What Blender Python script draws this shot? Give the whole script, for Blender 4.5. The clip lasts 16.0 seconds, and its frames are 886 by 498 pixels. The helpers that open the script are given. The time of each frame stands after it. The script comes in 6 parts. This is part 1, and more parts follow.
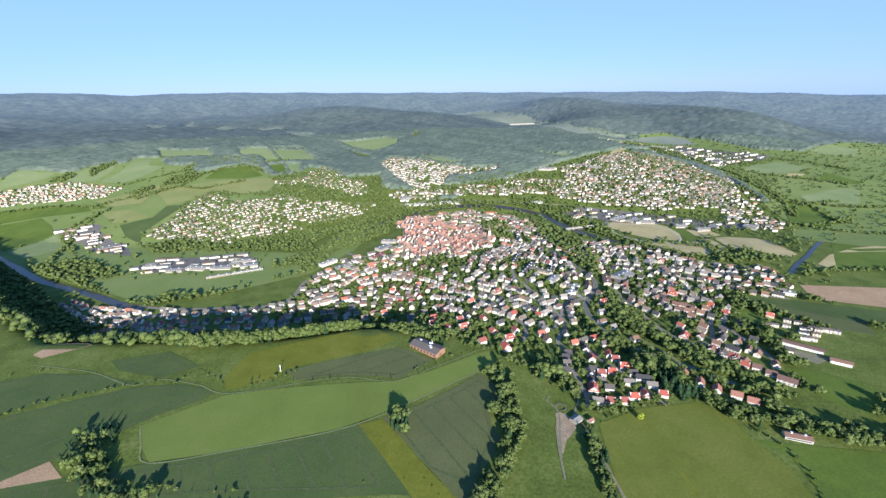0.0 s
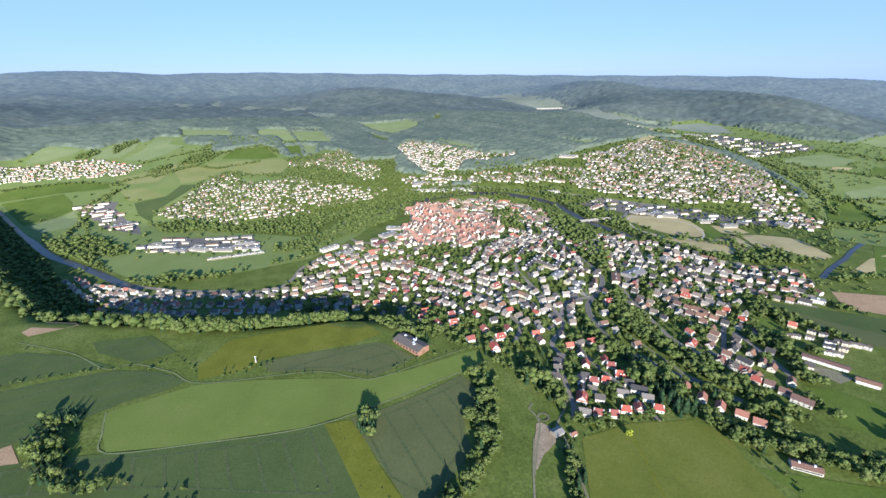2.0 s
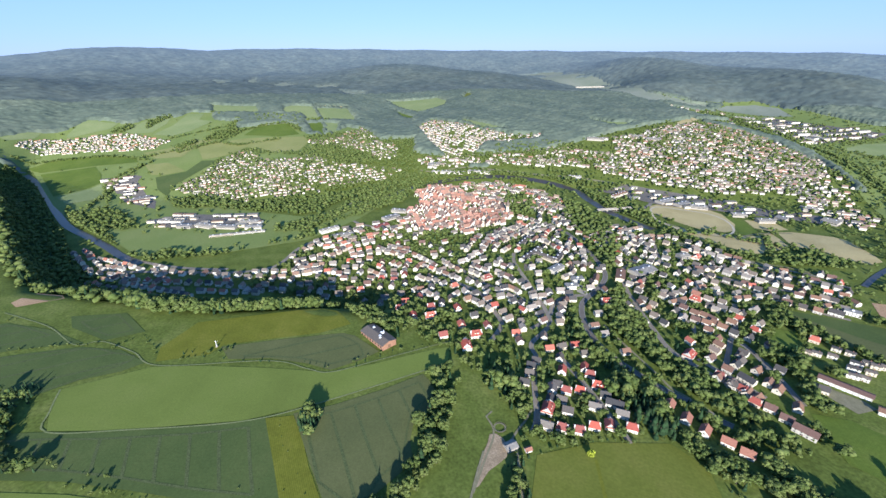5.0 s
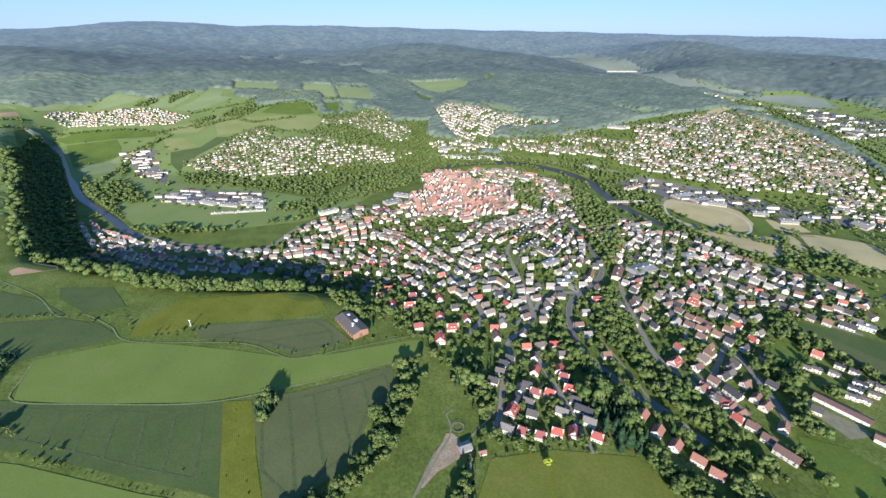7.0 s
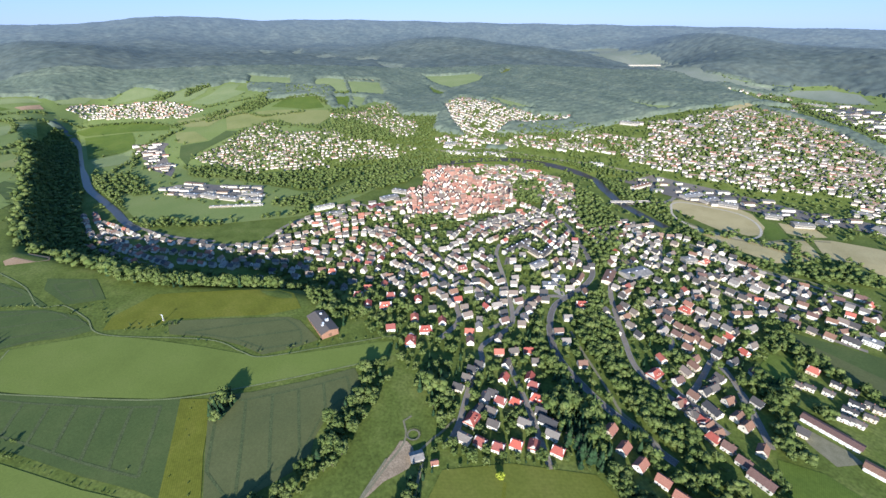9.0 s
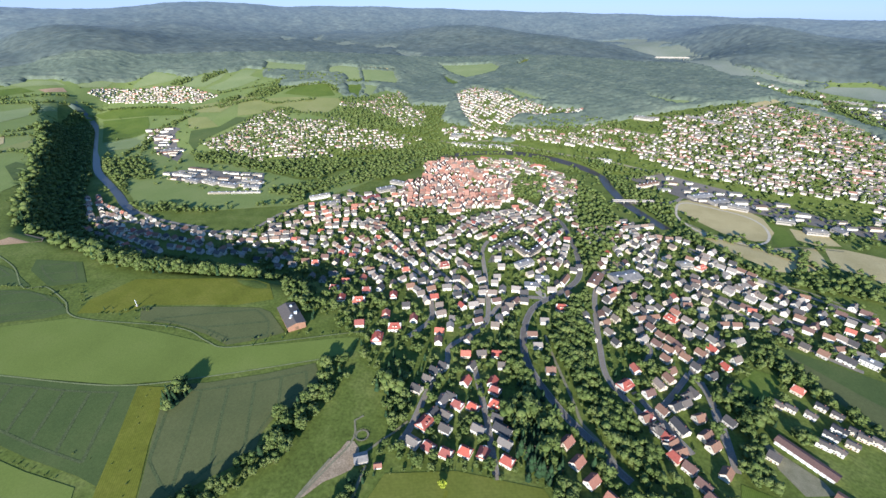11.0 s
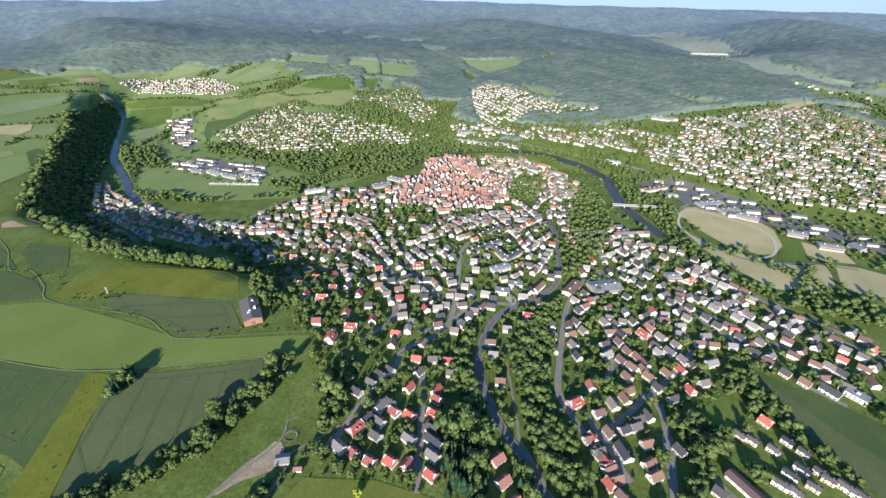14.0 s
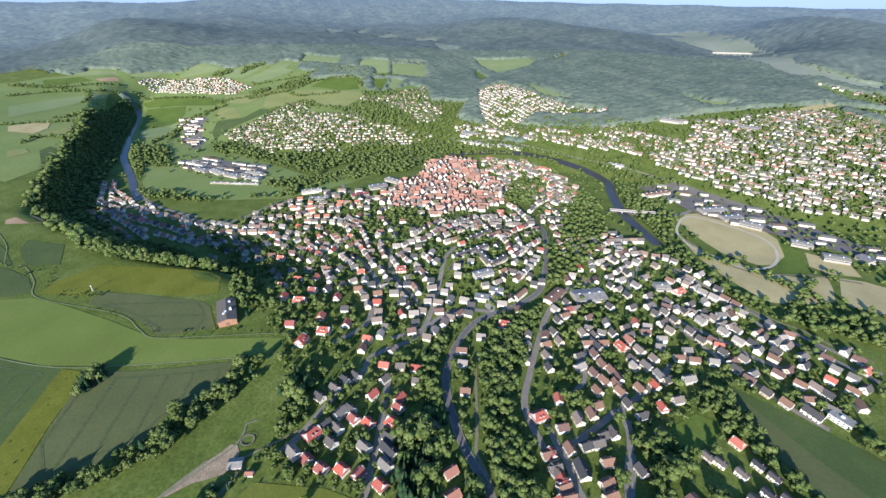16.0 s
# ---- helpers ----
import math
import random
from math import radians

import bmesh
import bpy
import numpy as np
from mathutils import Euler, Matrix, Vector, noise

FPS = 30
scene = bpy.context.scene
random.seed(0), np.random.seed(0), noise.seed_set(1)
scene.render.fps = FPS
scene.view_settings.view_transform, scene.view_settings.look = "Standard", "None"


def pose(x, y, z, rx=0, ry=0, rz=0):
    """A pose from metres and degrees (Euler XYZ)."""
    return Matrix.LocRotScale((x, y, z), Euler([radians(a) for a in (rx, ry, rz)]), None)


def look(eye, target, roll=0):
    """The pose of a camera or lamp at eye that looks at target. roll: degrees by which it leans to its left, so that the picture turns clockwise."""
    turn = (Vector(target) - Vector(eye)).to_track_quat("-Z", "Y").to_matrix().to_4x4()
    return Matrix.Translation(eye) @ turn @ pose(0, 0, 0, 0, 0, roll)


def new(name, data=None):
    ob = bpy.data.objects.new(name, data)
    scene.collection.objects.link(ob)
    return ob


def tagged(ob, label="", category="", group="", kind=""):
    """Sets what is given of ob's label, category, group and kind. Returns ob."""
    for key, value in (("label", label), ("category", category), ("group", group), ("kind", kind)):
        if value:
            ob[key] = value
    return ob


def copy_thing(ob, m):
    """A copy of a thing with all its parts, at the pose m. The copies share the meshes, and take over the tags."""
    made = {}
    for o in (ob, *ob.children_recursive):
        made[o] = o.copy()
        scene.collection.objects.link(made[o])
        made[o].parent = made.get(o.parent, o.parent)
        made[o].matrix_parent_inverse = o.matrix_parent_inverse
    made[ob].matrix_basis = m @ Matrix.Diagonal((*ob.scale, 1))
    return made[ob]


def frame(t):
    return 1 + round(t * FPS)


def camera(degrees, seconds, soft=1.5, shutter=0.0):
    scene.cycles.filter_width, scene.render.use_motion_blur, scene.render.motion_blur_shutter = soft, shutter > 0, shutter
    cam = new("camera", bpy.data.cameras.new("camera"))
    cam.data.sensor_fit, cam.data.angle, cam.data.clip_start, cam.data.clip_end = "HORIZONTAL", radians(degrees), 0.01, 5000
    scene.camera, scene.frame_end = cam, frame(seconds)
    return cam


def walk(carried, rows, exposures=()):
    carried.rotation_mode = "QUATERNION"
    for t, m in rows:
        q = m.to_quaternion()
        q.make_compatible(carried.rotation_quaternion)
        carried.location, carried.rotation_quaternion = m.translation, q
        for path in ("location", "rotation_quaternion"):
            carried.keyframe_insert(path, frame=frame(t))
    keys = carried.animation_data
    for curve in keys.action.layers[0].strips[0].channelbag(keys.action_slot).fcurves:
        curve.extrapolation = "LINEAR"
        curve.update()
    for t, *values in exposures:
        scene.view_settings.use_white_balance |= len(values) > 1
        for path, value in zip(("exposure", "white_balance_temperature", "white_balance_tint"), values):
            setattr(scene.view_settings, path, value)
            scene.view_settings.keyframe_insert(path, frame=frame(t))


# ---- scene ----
cam = camera(91.01, 16.0)
walk(cam, [
    (0.0, pose(-0.00, 0.00, 365.00, 69.744, 1.141, -0.052)),
    (0.5, pose(11.46, 8.97, 363.75, 69.481, 1.131, 0.827)),
    (1.0, pose(23.61, 18.35, 362.52, 68.942, 0.957, 1.829)),
    (1.5, pose(36.22, 27.72, 362.75, 68.377, 0.749, 2.878)),
    (2.0, pose(50.19, 36.79, 362.31, 67.741, 0.622, 3.983)),
    (2.5, pose(63.87, 44.29, 361.53, 67.586, 0.710, 4.895)),
    (3.0, pose(77.11, 52.16, 361.28, 67.436, 0.802, 5.705)),
    (3.5, pose(90.53, 60.66, 360.68, 67.102, 0.857, 6.697)),
    (4.0, pose(103.23, 69.47, 359.78, 66.339, 0.935, 7.745)),
    (6.5, pose(169.30, 108.97, 357.66, 63.709, -0.131, 12.936)),
    (7.0, pose(182.30, 117.09, 358.21, 62.981, -0.179, 14.041)),
    (7.5, pose(194.96, 125.33, 358.32, 62.459, -0.062, 15.019)),
    (8.0, pose(207.54, 133.20, 358.55, 62.313, 0.103, 15.776)),
    (8.5, pose(220.67, 140.94, 357.99, 62.481, 0.283, 16.400)),
    (9.0, pose(234.05, 148.52, 357.43, 62.301, 0.126, 17.249)),
    (11.5, pose(297.02, 190.81, 359.03, 60.884, -0.250, 21.590)),
    (12.0, pose(308.58, 198.67, 359.60, 60.862, -0.141, 22.320)),
    (12.5, pose(320.05, 206.21, 359.55, 60.569, -0.167, 23.176)),
    (13.0, pose(332.06, 213.87, 359.72, 60.299, -0.212, 24.081)),
    (13.5, pose(344.36, 221.52, 360.26, 60.133, -0.267, 24.953)),
    (14.0, pose(356.57, 229.39, 360.59, 60.290, -0.358, 25.659)),
    (14.5, pose(367.59, 237.35, 361.55, 60.514, -0.396, 26.302)),
    (15.0, pose(378.27, 245.40, 362.70, 60.366, -0.358, 27.087)),
    (15.5, pose(389.28, 253.17, 363.84, 60.147, -0.205, 27.878)),
    (16.0, pose(400.33, 261.78, 365.42, 60.103, -0.015, 28.480)),
], exposures=[(0, 1.07, 5500, 14), (16, 1.07, 5500, 14)])

# ---- light: low sun behind the flight path, clear summer sky ----
SUN_HIGH, SUN_FROM = radians(18.5), radians(167)
world = bpy.data.worlds.new("summer_sky")
scene.world = world
world.use_nodes = True
wn, wl = world.node_tree.nodes, world.node_tree.links
sky = wn.new("ShaderNodeTexSky")
sky.sky_type = "NISHITA"
sky.sun_disc = False
sky.sun_elevation, sky.sun_rotation = SUN_HIGH, SUN_FROM
sky.altitude, sky.air_density, sky.dust_density, sky.ozone_density = 300, 1.0, 0.0, 6.0
haze = wn.new("ShaderNodeMix")  # pale summer haze: it dulls the bright rim of the sky
haze.data_type, haze.blend_type = "RGBA", "DARKEN"
haze.inputs["Factor"].default_value = 0.84
wl.new(sky.outputs[0], haze.inputs[6])
haze.inputs[7].default_value = (1.42, 2.0, 3.16, 1)
wl.new(haze.outputs[2], wn["Background"].inputs[0])
wn["Background"].inputs[1].default_value = 0.136
sun = new("sun", bpy.data.lights.new("sun", "SUN"))
sun.data.energy, sun.data.angle, sun.data.color = 4.9, radians(0.53), (1.0, 0.915, 0.765)
sun.matrix_world = look((900 * math.sin(SUN_FROM) * math.cos(SUN_HIGH), 900 * math.cos(SUN_FROM) * math.cos(SUN_HIGH), 900 * math.sin(SUN_HIGH)), (0, 0, 0))


# ---- land form ----
def smooth(a, b, v):
    u = np.clip((v - a) / (b - a), 0, 1)
    return u * u * (3 - 2 * u)


def bump(x, y, cx, cy, rx, ry, turn, high):
    c, s = math.cos(radians(turn)), math.sin(radians(turn))
    u, v = ((x - cx) * c + (y - cy) * s) / rx, (-(x - cx) * s + (y - cy) * c) / ry
    return high * np.exp(-(u * u + v * v))


# hills and hollows beyond the river: x, y, half width, height
WEST_HILLS = [(-3180, 3620, 1800, 135), (-690, 3320, 480, 100), (-2060, 1670, 420, 86), (-430, 1900, 300, -44), (-2630, 1790, 300, 72), (-90, 3130, 300, 40),
         (-770, 1940, 300, 31), (-720, 1340, 420, -4), (-2320, 2540, 300, 34), (-1570, 2160, 420, 23), (-760, 2520, 420, -6), (-1170, 1470, 300, -16),
         (-1400, 990, 300, -9), (-1130, 3370, 300, 14), (-230, 1790, 300, 24), (-1480, 1590, 300, 9), (-140, 2360, 300, 22), (-390, 2210, 300, -26),
         (-490, 1610, 300, -15), (-1070, 2770, 300, -9)]
EAST_HILLS = [(1410, 3230, 900, 168), (620, 3030, 300, -84), (960, 2340, 300, -51), (1680, 2340, 300, 44), (920, 3780, 300, 64), (80, 1640, 300, 7),
         (500, 2480, 300, -14), (560, 3260, 300, -35), (1620, 2560, 300, 51), (1030, 3370, 300, 52), (1490, 1760, 420, 15), (480, 1780, 300, 9),
         (1540, 2890, 300, 28), (1010, 2810, 300, 16)]
RIM_TURN = [-90, -62, -54, -49, -44, -37, -29, -20, -10, 0, 10, 20, 30, 42, 60, 100]
RIM_HIGH = [330, 333, 324, 368, 384, 350, 356, 342, 322, 312, 298, 290, 280, 244, 235, 220]


def plateau_edge(x):
    """Where the plateau breaks off towards the river, as y."""
    return 505 + 35 * np.exp(-((x + 110) / 90) ** 2) - 70 * smooth(0, 150, x) + 0.62 * np.maximum(-560 - x, 0) + 22 * smooth(-780, -980, x)


def ground_height(x, y):
    """Height of the land in metres over the valley floor."""
    x, y = np.asarray(x, float), np.asarray(y, float)
    # farmed plateau with a steep wooded edge towards the river
    top = 14 + 34 / (1 + np.exp((x - 20) / 110)) + 0.03 * np.clip(-600 - x, 0, 900)
    edge = plateau_edge(x)
    wide = 75 + 285 * smooth(-120, 120, x)
    low = 5 + 6 * smooth(-150, 150, x) * (1 - smooth(900, 1050, y))
    h = low + (top - low) * (1 - smooth(0, 1, (y - edge) / (wide + 1.2 * np.maximum(-1350 - x, 0))))
    # school hill, old town
    h = h + bump(x, y, 150, 790, 120, 110, 0, 12) + bump(x, y, -10, 1010, 190, 120, 0, 4)
    # slopes north of the river
    start = 1270 - 230 * smooth(-150, -550, x) - 60 * smooth(350, 700, x) + 0.32 * np.maximum(-900 - x, 0)
    rise = np.maximum(y - start, 0)
    h = h + 120 * np.tanh(rise * 0.2 / 120) * (1 - 0.75 * smooth(700, 1300, x))
    for cx, cy, wide, high in WEST_HILLS + EAST_HILLS:
        h = h + bump(x, y, cx, cy, wide, wide, 0, high)
    # far upland that closes the view
    far, turn = np.hypot(x - 150, y - 150), np.degrees(np.arctan2(x - 150, y - 150))
    goal = np.interp(turn, RIM_TURN, RIM_HIGH) + 3 * np.sin(turn * 0.9)
    back = smooth(3500, 4400, far) * smooth(-140, -110, turn) * smooth(140, 110, turn)
    return h * (1 - back) + goal * back - 500 * smooth(4545, 5000, far)


def height(x, y):
    return float(ground_height(x, y))


# ---- materials ----
def surface(name, colours, grain=0.5, patch=0.02, rough=0.9, relief=0.0, vary="", spread=0.25, rows=0.0, turn=0.0, metal=0.0, depth=0.28):
    """Two scales of noise in world metres, with an optional random shade per piece and drilled rows."""
    m = bpy.data.materials.new(name)
    m.use_nodes = True
    n, l = m.node_tree.nodes, m.node_tree.links
    b = n["Principled BSDF"]
    b.inputs["Roughness"].default_value, b.inputs["Metallic"].default_value = rough, metal
    b.inputs["Specular IOR Level"].default_value = 0.12 if rough > 0.6 else 0.5
    g = n.new("ShaderNodeNewGeometry")
    big = n.new("ShaderNodeTexNoise")
    big.inputs["Scale"].default_value, big.inputs["Detail"].default_value, big.inputs["Roughness"].default_value = patch, 4, 0.62
    l.new(g.outputs["Position"], big.inputs["Vector"])
    ramp = n.new("ShaderNodeValToRGB")
    e = ramp.color_ramp.elements
    while len(e) < len(colours):
        e.new(0.5)
    for i, c in enumerate(colours):
        e[i].position = 0.5 if len(colours) == 1 else 0.32 + 0.36 * i / (len(colours) - 1)
        e[i].color = (*c, 1)
    l.new(big.outputs["Fac"], ramp.inputs["Fac"])
    small = n.new("ShaderNodeTexNoise")
    small.inputs["Scale"].default_value, small.inputs["Detail"].default_value = grain, 3
    l.new(g.outputs["Position"], small.inputs["Vector"])
    span = n.new("ShaderNodeMapRange")
    span.inputs["From Min"].default_value, span.inputs["From Max"].default_value = 0.3, 0.7
    span.inputs["To Min"].default_value, span.inputs["To Max"].default_value = 1 - depth, 1 + depth
    l.new(small.outputs["Fac"], span.inputs["Value"])
    shade = span.outputs["Result"]
    if rows:
        place = n.new("ShaderNodeMapping")
        place.inputs["Rotation"].default_value = (0, 0, radians(turn))
        l.new(g.outputs["Position"], place.inputs["Vector"])
        wave = n.new("ShaderNodeTexWave")
        wave.inputs["Scale"].default_value, wave.inputs["Distortion"].default_value = rows, 1.2
        wave.inputs["Detail Scale"].default_value = 0.3
        l.new(place.outputs["Vector"], wave.inputs["Vector"])
        part_of = n.new("ShaderNodeMapRange")
        part_of.inputs["To Min"].default_value, part_of.inputs["To Max"].default_value = 0.9, 1.08
        l.new(wave.outputs["Fac"], part_of.inputs["Value"])
        times = n.new("ShaderNodeMath")
        times.operation = "MULTIPLY"
        l.new(shade, times.inputs[0]), l.new(part_of.outputs["Result"], times.inputs[1])
        shade = times.outputs[0]
    if vary:
        rnd = g.outputs["Random Per Island"] if vary == "island" else n.new("ShaderNodeObjectInfo").outputs["Random"]
        shift = n.new("ShaderNodeMapRange")
        shift.inputs["To Min"].default_value, shift.inputs["To Max"].default_value = 1 - spread, 1 + spread
        l.new(rnd, shift.inputs["Value"])
        times = n.new("ShaderNodeMath")
        times.operation = "MULTIPLY"
        l.new(shade, times.inputs[0]), l.new(shift.outputs["Result"], times.inputs[1])
        shade = times.outputs[0]
    mix = n.new("ShaderNodeVectorMath")
    mix.operation = "SCALE"
    l.new(ramp.outputs["Color"], mix.inputs[0]), l.new(shade, mix.inputs["Scale"])
    l.new(mix.outputs["Vector"], b.inputs["Base Color"])
    if relief:
        bp = n.new("ShaderNodeBump")
        bp.inputs["Strength"].default_value, bp.inputs["Distance"].default_value = 0.6, relief
        l.new(small.outputs["Fac"], bp.inputs["Height"])
        l.new(bp.outputs["Normal"], b.inputs["Normal"])
    return m


def palette(name, colours, vary="object", rough=0.85, grain=1.5):
    """One of several base colours, picked at random for each piece."""
    m = surface(name, [colours[0]], grain=grain, patch=0.2, rough=rough)
    n, l = m.node_tree.nodes, m.node_tree.links
    ramp = n.new("ShaderNodeValToRGB")
    ramp.color_ramp.interpolation = "CONSTANT"
    e = ramp.color_ramp.elements
    while len(e) < len(colours):
        e.new(0.5)
    for i, c in enumerate(colours):
        e[i].position, e[i].color = i / len(colours), (*c, 1)
    rnd = n.new("ShaderNodeNewGeometry").outputs["Random Per Island"] if vary == "island" else n.new("ShaderNodeObjectInfo").outputs["Random"]
    l.new(rnd, ramp.inputs["Fac"])
    scale = next(k for k in n if k.type == "VECT_MATH")
    for k in list(scale.inputs[0].links):
        l.remove(k)
    l.new(ramp.outputs["Color"], scale.inputs[0])
    return m


GRASS = surface("rough_grass", [(0.08, 0.102, 0.018), (0.105, 0.132, 0.024), (0.14, 0.16, 0.037)], 0.35, 0.03, relief=0.3)
CROPS = {
    "spring_green": surface("young_grass_field", [(0.129, 0.160, 0.031), (0.144, 0.179, 0.035), (0.158, 0.188, 0.041)], 0.6, 0.012, rows=0.35, turn=60, depth=0.08),
    "wheat": surface("green_wheat", [(0.066, 0.092, 0.026), (0.077, 0.104, 0.029), (0.09, 0.113, 0.033)], 0.5, 0.02, rows=0.5, turn=-35, relief=0.1, depth=0.1),
    "grey_crop": surface("grey_green_rye", [(0.092, 0.103, 0.037), (0.104, 0.113, 0.04), (0.116, 0.123, 0.045)], 0.5, 0.02, rows=0.5, turn=-35, relief=0.1, depth=0.1),
    "fallow": surface("yellow_green_fallow", [(0.114, 0.119, 0.014), (0.134, 0.142, 0.016), (0.158, 0.157, 0.022)], 0.5, 0.03, rows=0.2, turn=-35, depth=0.14),
    "meadow": surface("meadow_grass", [(0.084, 0.12, 0.018), (0.102, 0.14, 0.020), (0.12, 0.152, 0.026)], 0.4, 0.02, rows=0.25, turn=20, depth=0.14),
    "olive": surface("olive_hay_meadow", [(0.114, 0.128, 0.019), (0.134, 0.147, 0.023), (0.153, 0.157, 0.029)], 0.4, 0.02, rows=0.25, turn=70, depth=0.12),
    "soil": surface("bare_soil", [(0.33, 0.215, 0.115), (0.38, 0.25, 0.135), (0.42, 0.28, 0.155)], 0.8, 0.03, rows=0.4, turn=15, relief=0.2),
    "stubble": surface("pale_stubble", [(0.36, 0.29, 0.125), (0.41, 0.33, 0.15), (0.45, 0.365, 0.17)], 0.5, 0.02, rows=0.3, turn=5, depth=0.1),
}
# far crops: paler, bluer base colours stand in for the haze over them
CROPS["far_green"] = surface("hazed_far_grass", [(0.18, 0.217, 0.079), (0.203, 0.235, 0.089), (0.227, 0.252, 0.102)], 0.3, 0.01, depth=0.1)
CROPS["far_pale"] = surface("hazed_far_meadow", [(0.175, 0.195, 0.132), (0.2, 0.215, 0.150), (0.22, 0.23, 0.168)], 0.2, 0.01, depth=0.1)
# yellow-green crop, with haze mixed into its colour too
CROPS["far_yellow"] = surface("hazed_yellow_crop", [(0.19, 0.2, 0.060), (0.22, 0.225, 0.070), (0.245, 0.24, 0.084)], 0.3, 0.01, depth=0.1)
SAND = surface("pale_sand", [(0.42, 0.36, 0.25), (0.5, 0.43, 0.31)], 1.0, 0.1)
TRAMLINE = surface("tractor_tracks", [(0.075, 0.092, 0.034), (0.09, 0.107, 0.04)], 0.8, 0.2)
STREET = surface("sunlit_street_paving", [(0.205, 0.17, 0.125), (0.25, 0.21, 0.155)], 1.0, 0.1, rough=0.85)
ASPHALT = surface("worn_asphalt", [(0.135, 0.118, 0.096), (0.17, 0.15, 0.122)], 1.0, 0.1, rough=0.85)
PASTURE = surface("grazed_pasture", [(0.145, 0.185, 0.048), (0.168, 0.205, 0.055), (0.192, 0.22, 0.066)], 0.3, 0.008, depth=0.12)
VERGE = surface("dry_grass_margin", [(0.15, 0.175, 0.065), (0.2, 0.21, 0.09)], 0.8, 0.1)
GRAVEL = surface("pale_gravel", [(0.17, 0.155, 0.085), (0.235, 0.21, 0.125)], 1.5, 0.15)
DIRT = surface("trodden_earth", [(0.25, 0.185, 0.11), (0.35, 0.265, 0.165)], 0.8, 0.12, relief=0.2)
CONCRETE = surface("pale_concrete", [(0.33, 0.295, 0.24), (0.4, 0.36, 0.3)], 1.0, 0.2, vary="object", spread=0.1)
PAVING = surface("grey_paving", [(0.2, 0.185, 0.155), (0.25, 0.23, 0.19)], 1.2, 0.2)
WATER = surface("river_water", [(0.042, 0.04, 0.038), (0.054, 0.05, 0.046)], 0.6, 0.05, rough=0.3, relief=0.03)
WATER.node_tree.nodes["Principled BSDF"].inputs["Specular IOR Level"].default_value = 0.2
LEAF = surface("broad_leaves", [(0.06, 0.085, 0.02), (0.09, 0.118, 0.029), (0.134, 0.155, 0.045)], 0.9, 0.07, rough=0.75, relief=0.3, vary="island", spread=0.16)
LEAF_PALE = surface("yellow_green_leaves", [(0.22, 0.25, 0.02), (0.27, 0.3, 0.03)], 0.9, 0.05, rough=0.75, vary="island", spread=0.3)
NEEDLE = surface("dark_needles", [(0.02, 0.042, 0.016), (0.03, 0.055, 0.02)], 0.9, 0.05, rough=0.8, vary="island", spread=0.4)
# hill forest colour is paled and greyed: haze painted into the base
HAZED_FOREST = surface("hill_forest", [(0.09, 0.112, 0.078), (0.108, 0.131, 0.09), (0.132, 0.152, 0.102)], 0.08, 0.008, rough=0.9, vary="island", spread=0.1, depth=0.18)
# far forest with haze painted in: grey-blue base and a blue glow
HAZED_FAR_WOOD = surface("hazed_far_forest", [(0.068, 0.086, 0.068), (0.086, 0.103, 0.08), (0.106, 0.122, 0.09)], 0.03, 0.006, rough=0.9)
fn, fl = HAZED_FAR_WOOD.node_tree.nodes, HAZED_FAR_WOOD.node_tree.links
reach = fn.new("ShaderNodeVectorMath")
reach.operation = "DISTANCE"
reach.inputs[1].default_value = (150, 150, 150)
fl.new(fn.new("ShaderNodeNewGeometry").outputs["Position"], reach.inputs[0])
# the glow rises with distance, in place of real haze
haze_glow = fn.new("ShaderNodeMapRange")
haze_glow.inputs["From Min"].default_value, haze_glow.inputs["From Max"].default_value = 2900, 4500
haze_glow.inputs["To Min"].default_value, haze_glow.inputs["To Max"].default_value = 0.03, 0.22
fl.new(reach.outputs["Value"], haze_glow.inputs["Value"])
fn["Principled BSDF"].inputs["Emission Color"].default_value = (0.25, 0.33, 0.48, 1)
fl.new(haze_glow.outputs["Result"], fn["Principled BSDF"].inputs["Emission Strength"])
BARK = surface("grey_bark", [(0.07, 0.055, 0.04), (0.11, 0.09, 0.07)], 2.0, 0.5)
PLASTER = palette("house_plaster", [(0.642, 0.605, 0.502), (0.605, 0.539, 0.419), (0.679, 0.632, 0.549), (0.539, 0.456, 0.335), (0.632, 0.586, 0.493), (0.502, 0.465, 0.391)])
PLASTER_ISLE = palette("row_plaster", [(0.688, 0.642, 0.539), (0.632, 0.567, 0.456), (0.725, 0.679, 0.586), (0.539, 0.456, 0.344), (0.67, 0.614, 0.502), (0.512, 0.465, 0.4)], "island")
RED_TILE = palette("red_roof_tiles", [(0.38, 0.095, 0.062), (0.31, 0.085, 0.06), (0.41, 0.13, 0.085), (0.25, 0.085, 0.066)])
GREY_TILE = palette("dark_roof_tiles", [(0.095, 0.082, 0.07), (0.13, 0.11, 0.09), (0.175, 0.14, 0.108), (0.06, 0.057, 0.055), (0.075, 0.068, 0.062)])
PALE_TILE = palette("weathered_concrete_tiles", [(0.19, 0.165, 0.135), (0.25, 0.215, 0.175), (0.15, 0.13, 0.11), (0.3, 0.255, 0.205), (0.22, 0.17, 0.13)])
BROWN_TILE = palette("brown_roof_tiles", [(0.19, 0.11, 0.075), (0.15, 0.09, 0.07), (0.22, 0.125, 0.08)])
ORANGE_TILE = palette("orange_roof_tiles", [(0.34, 0.155, 0.1), (0.29, 0.135, 0.09)])
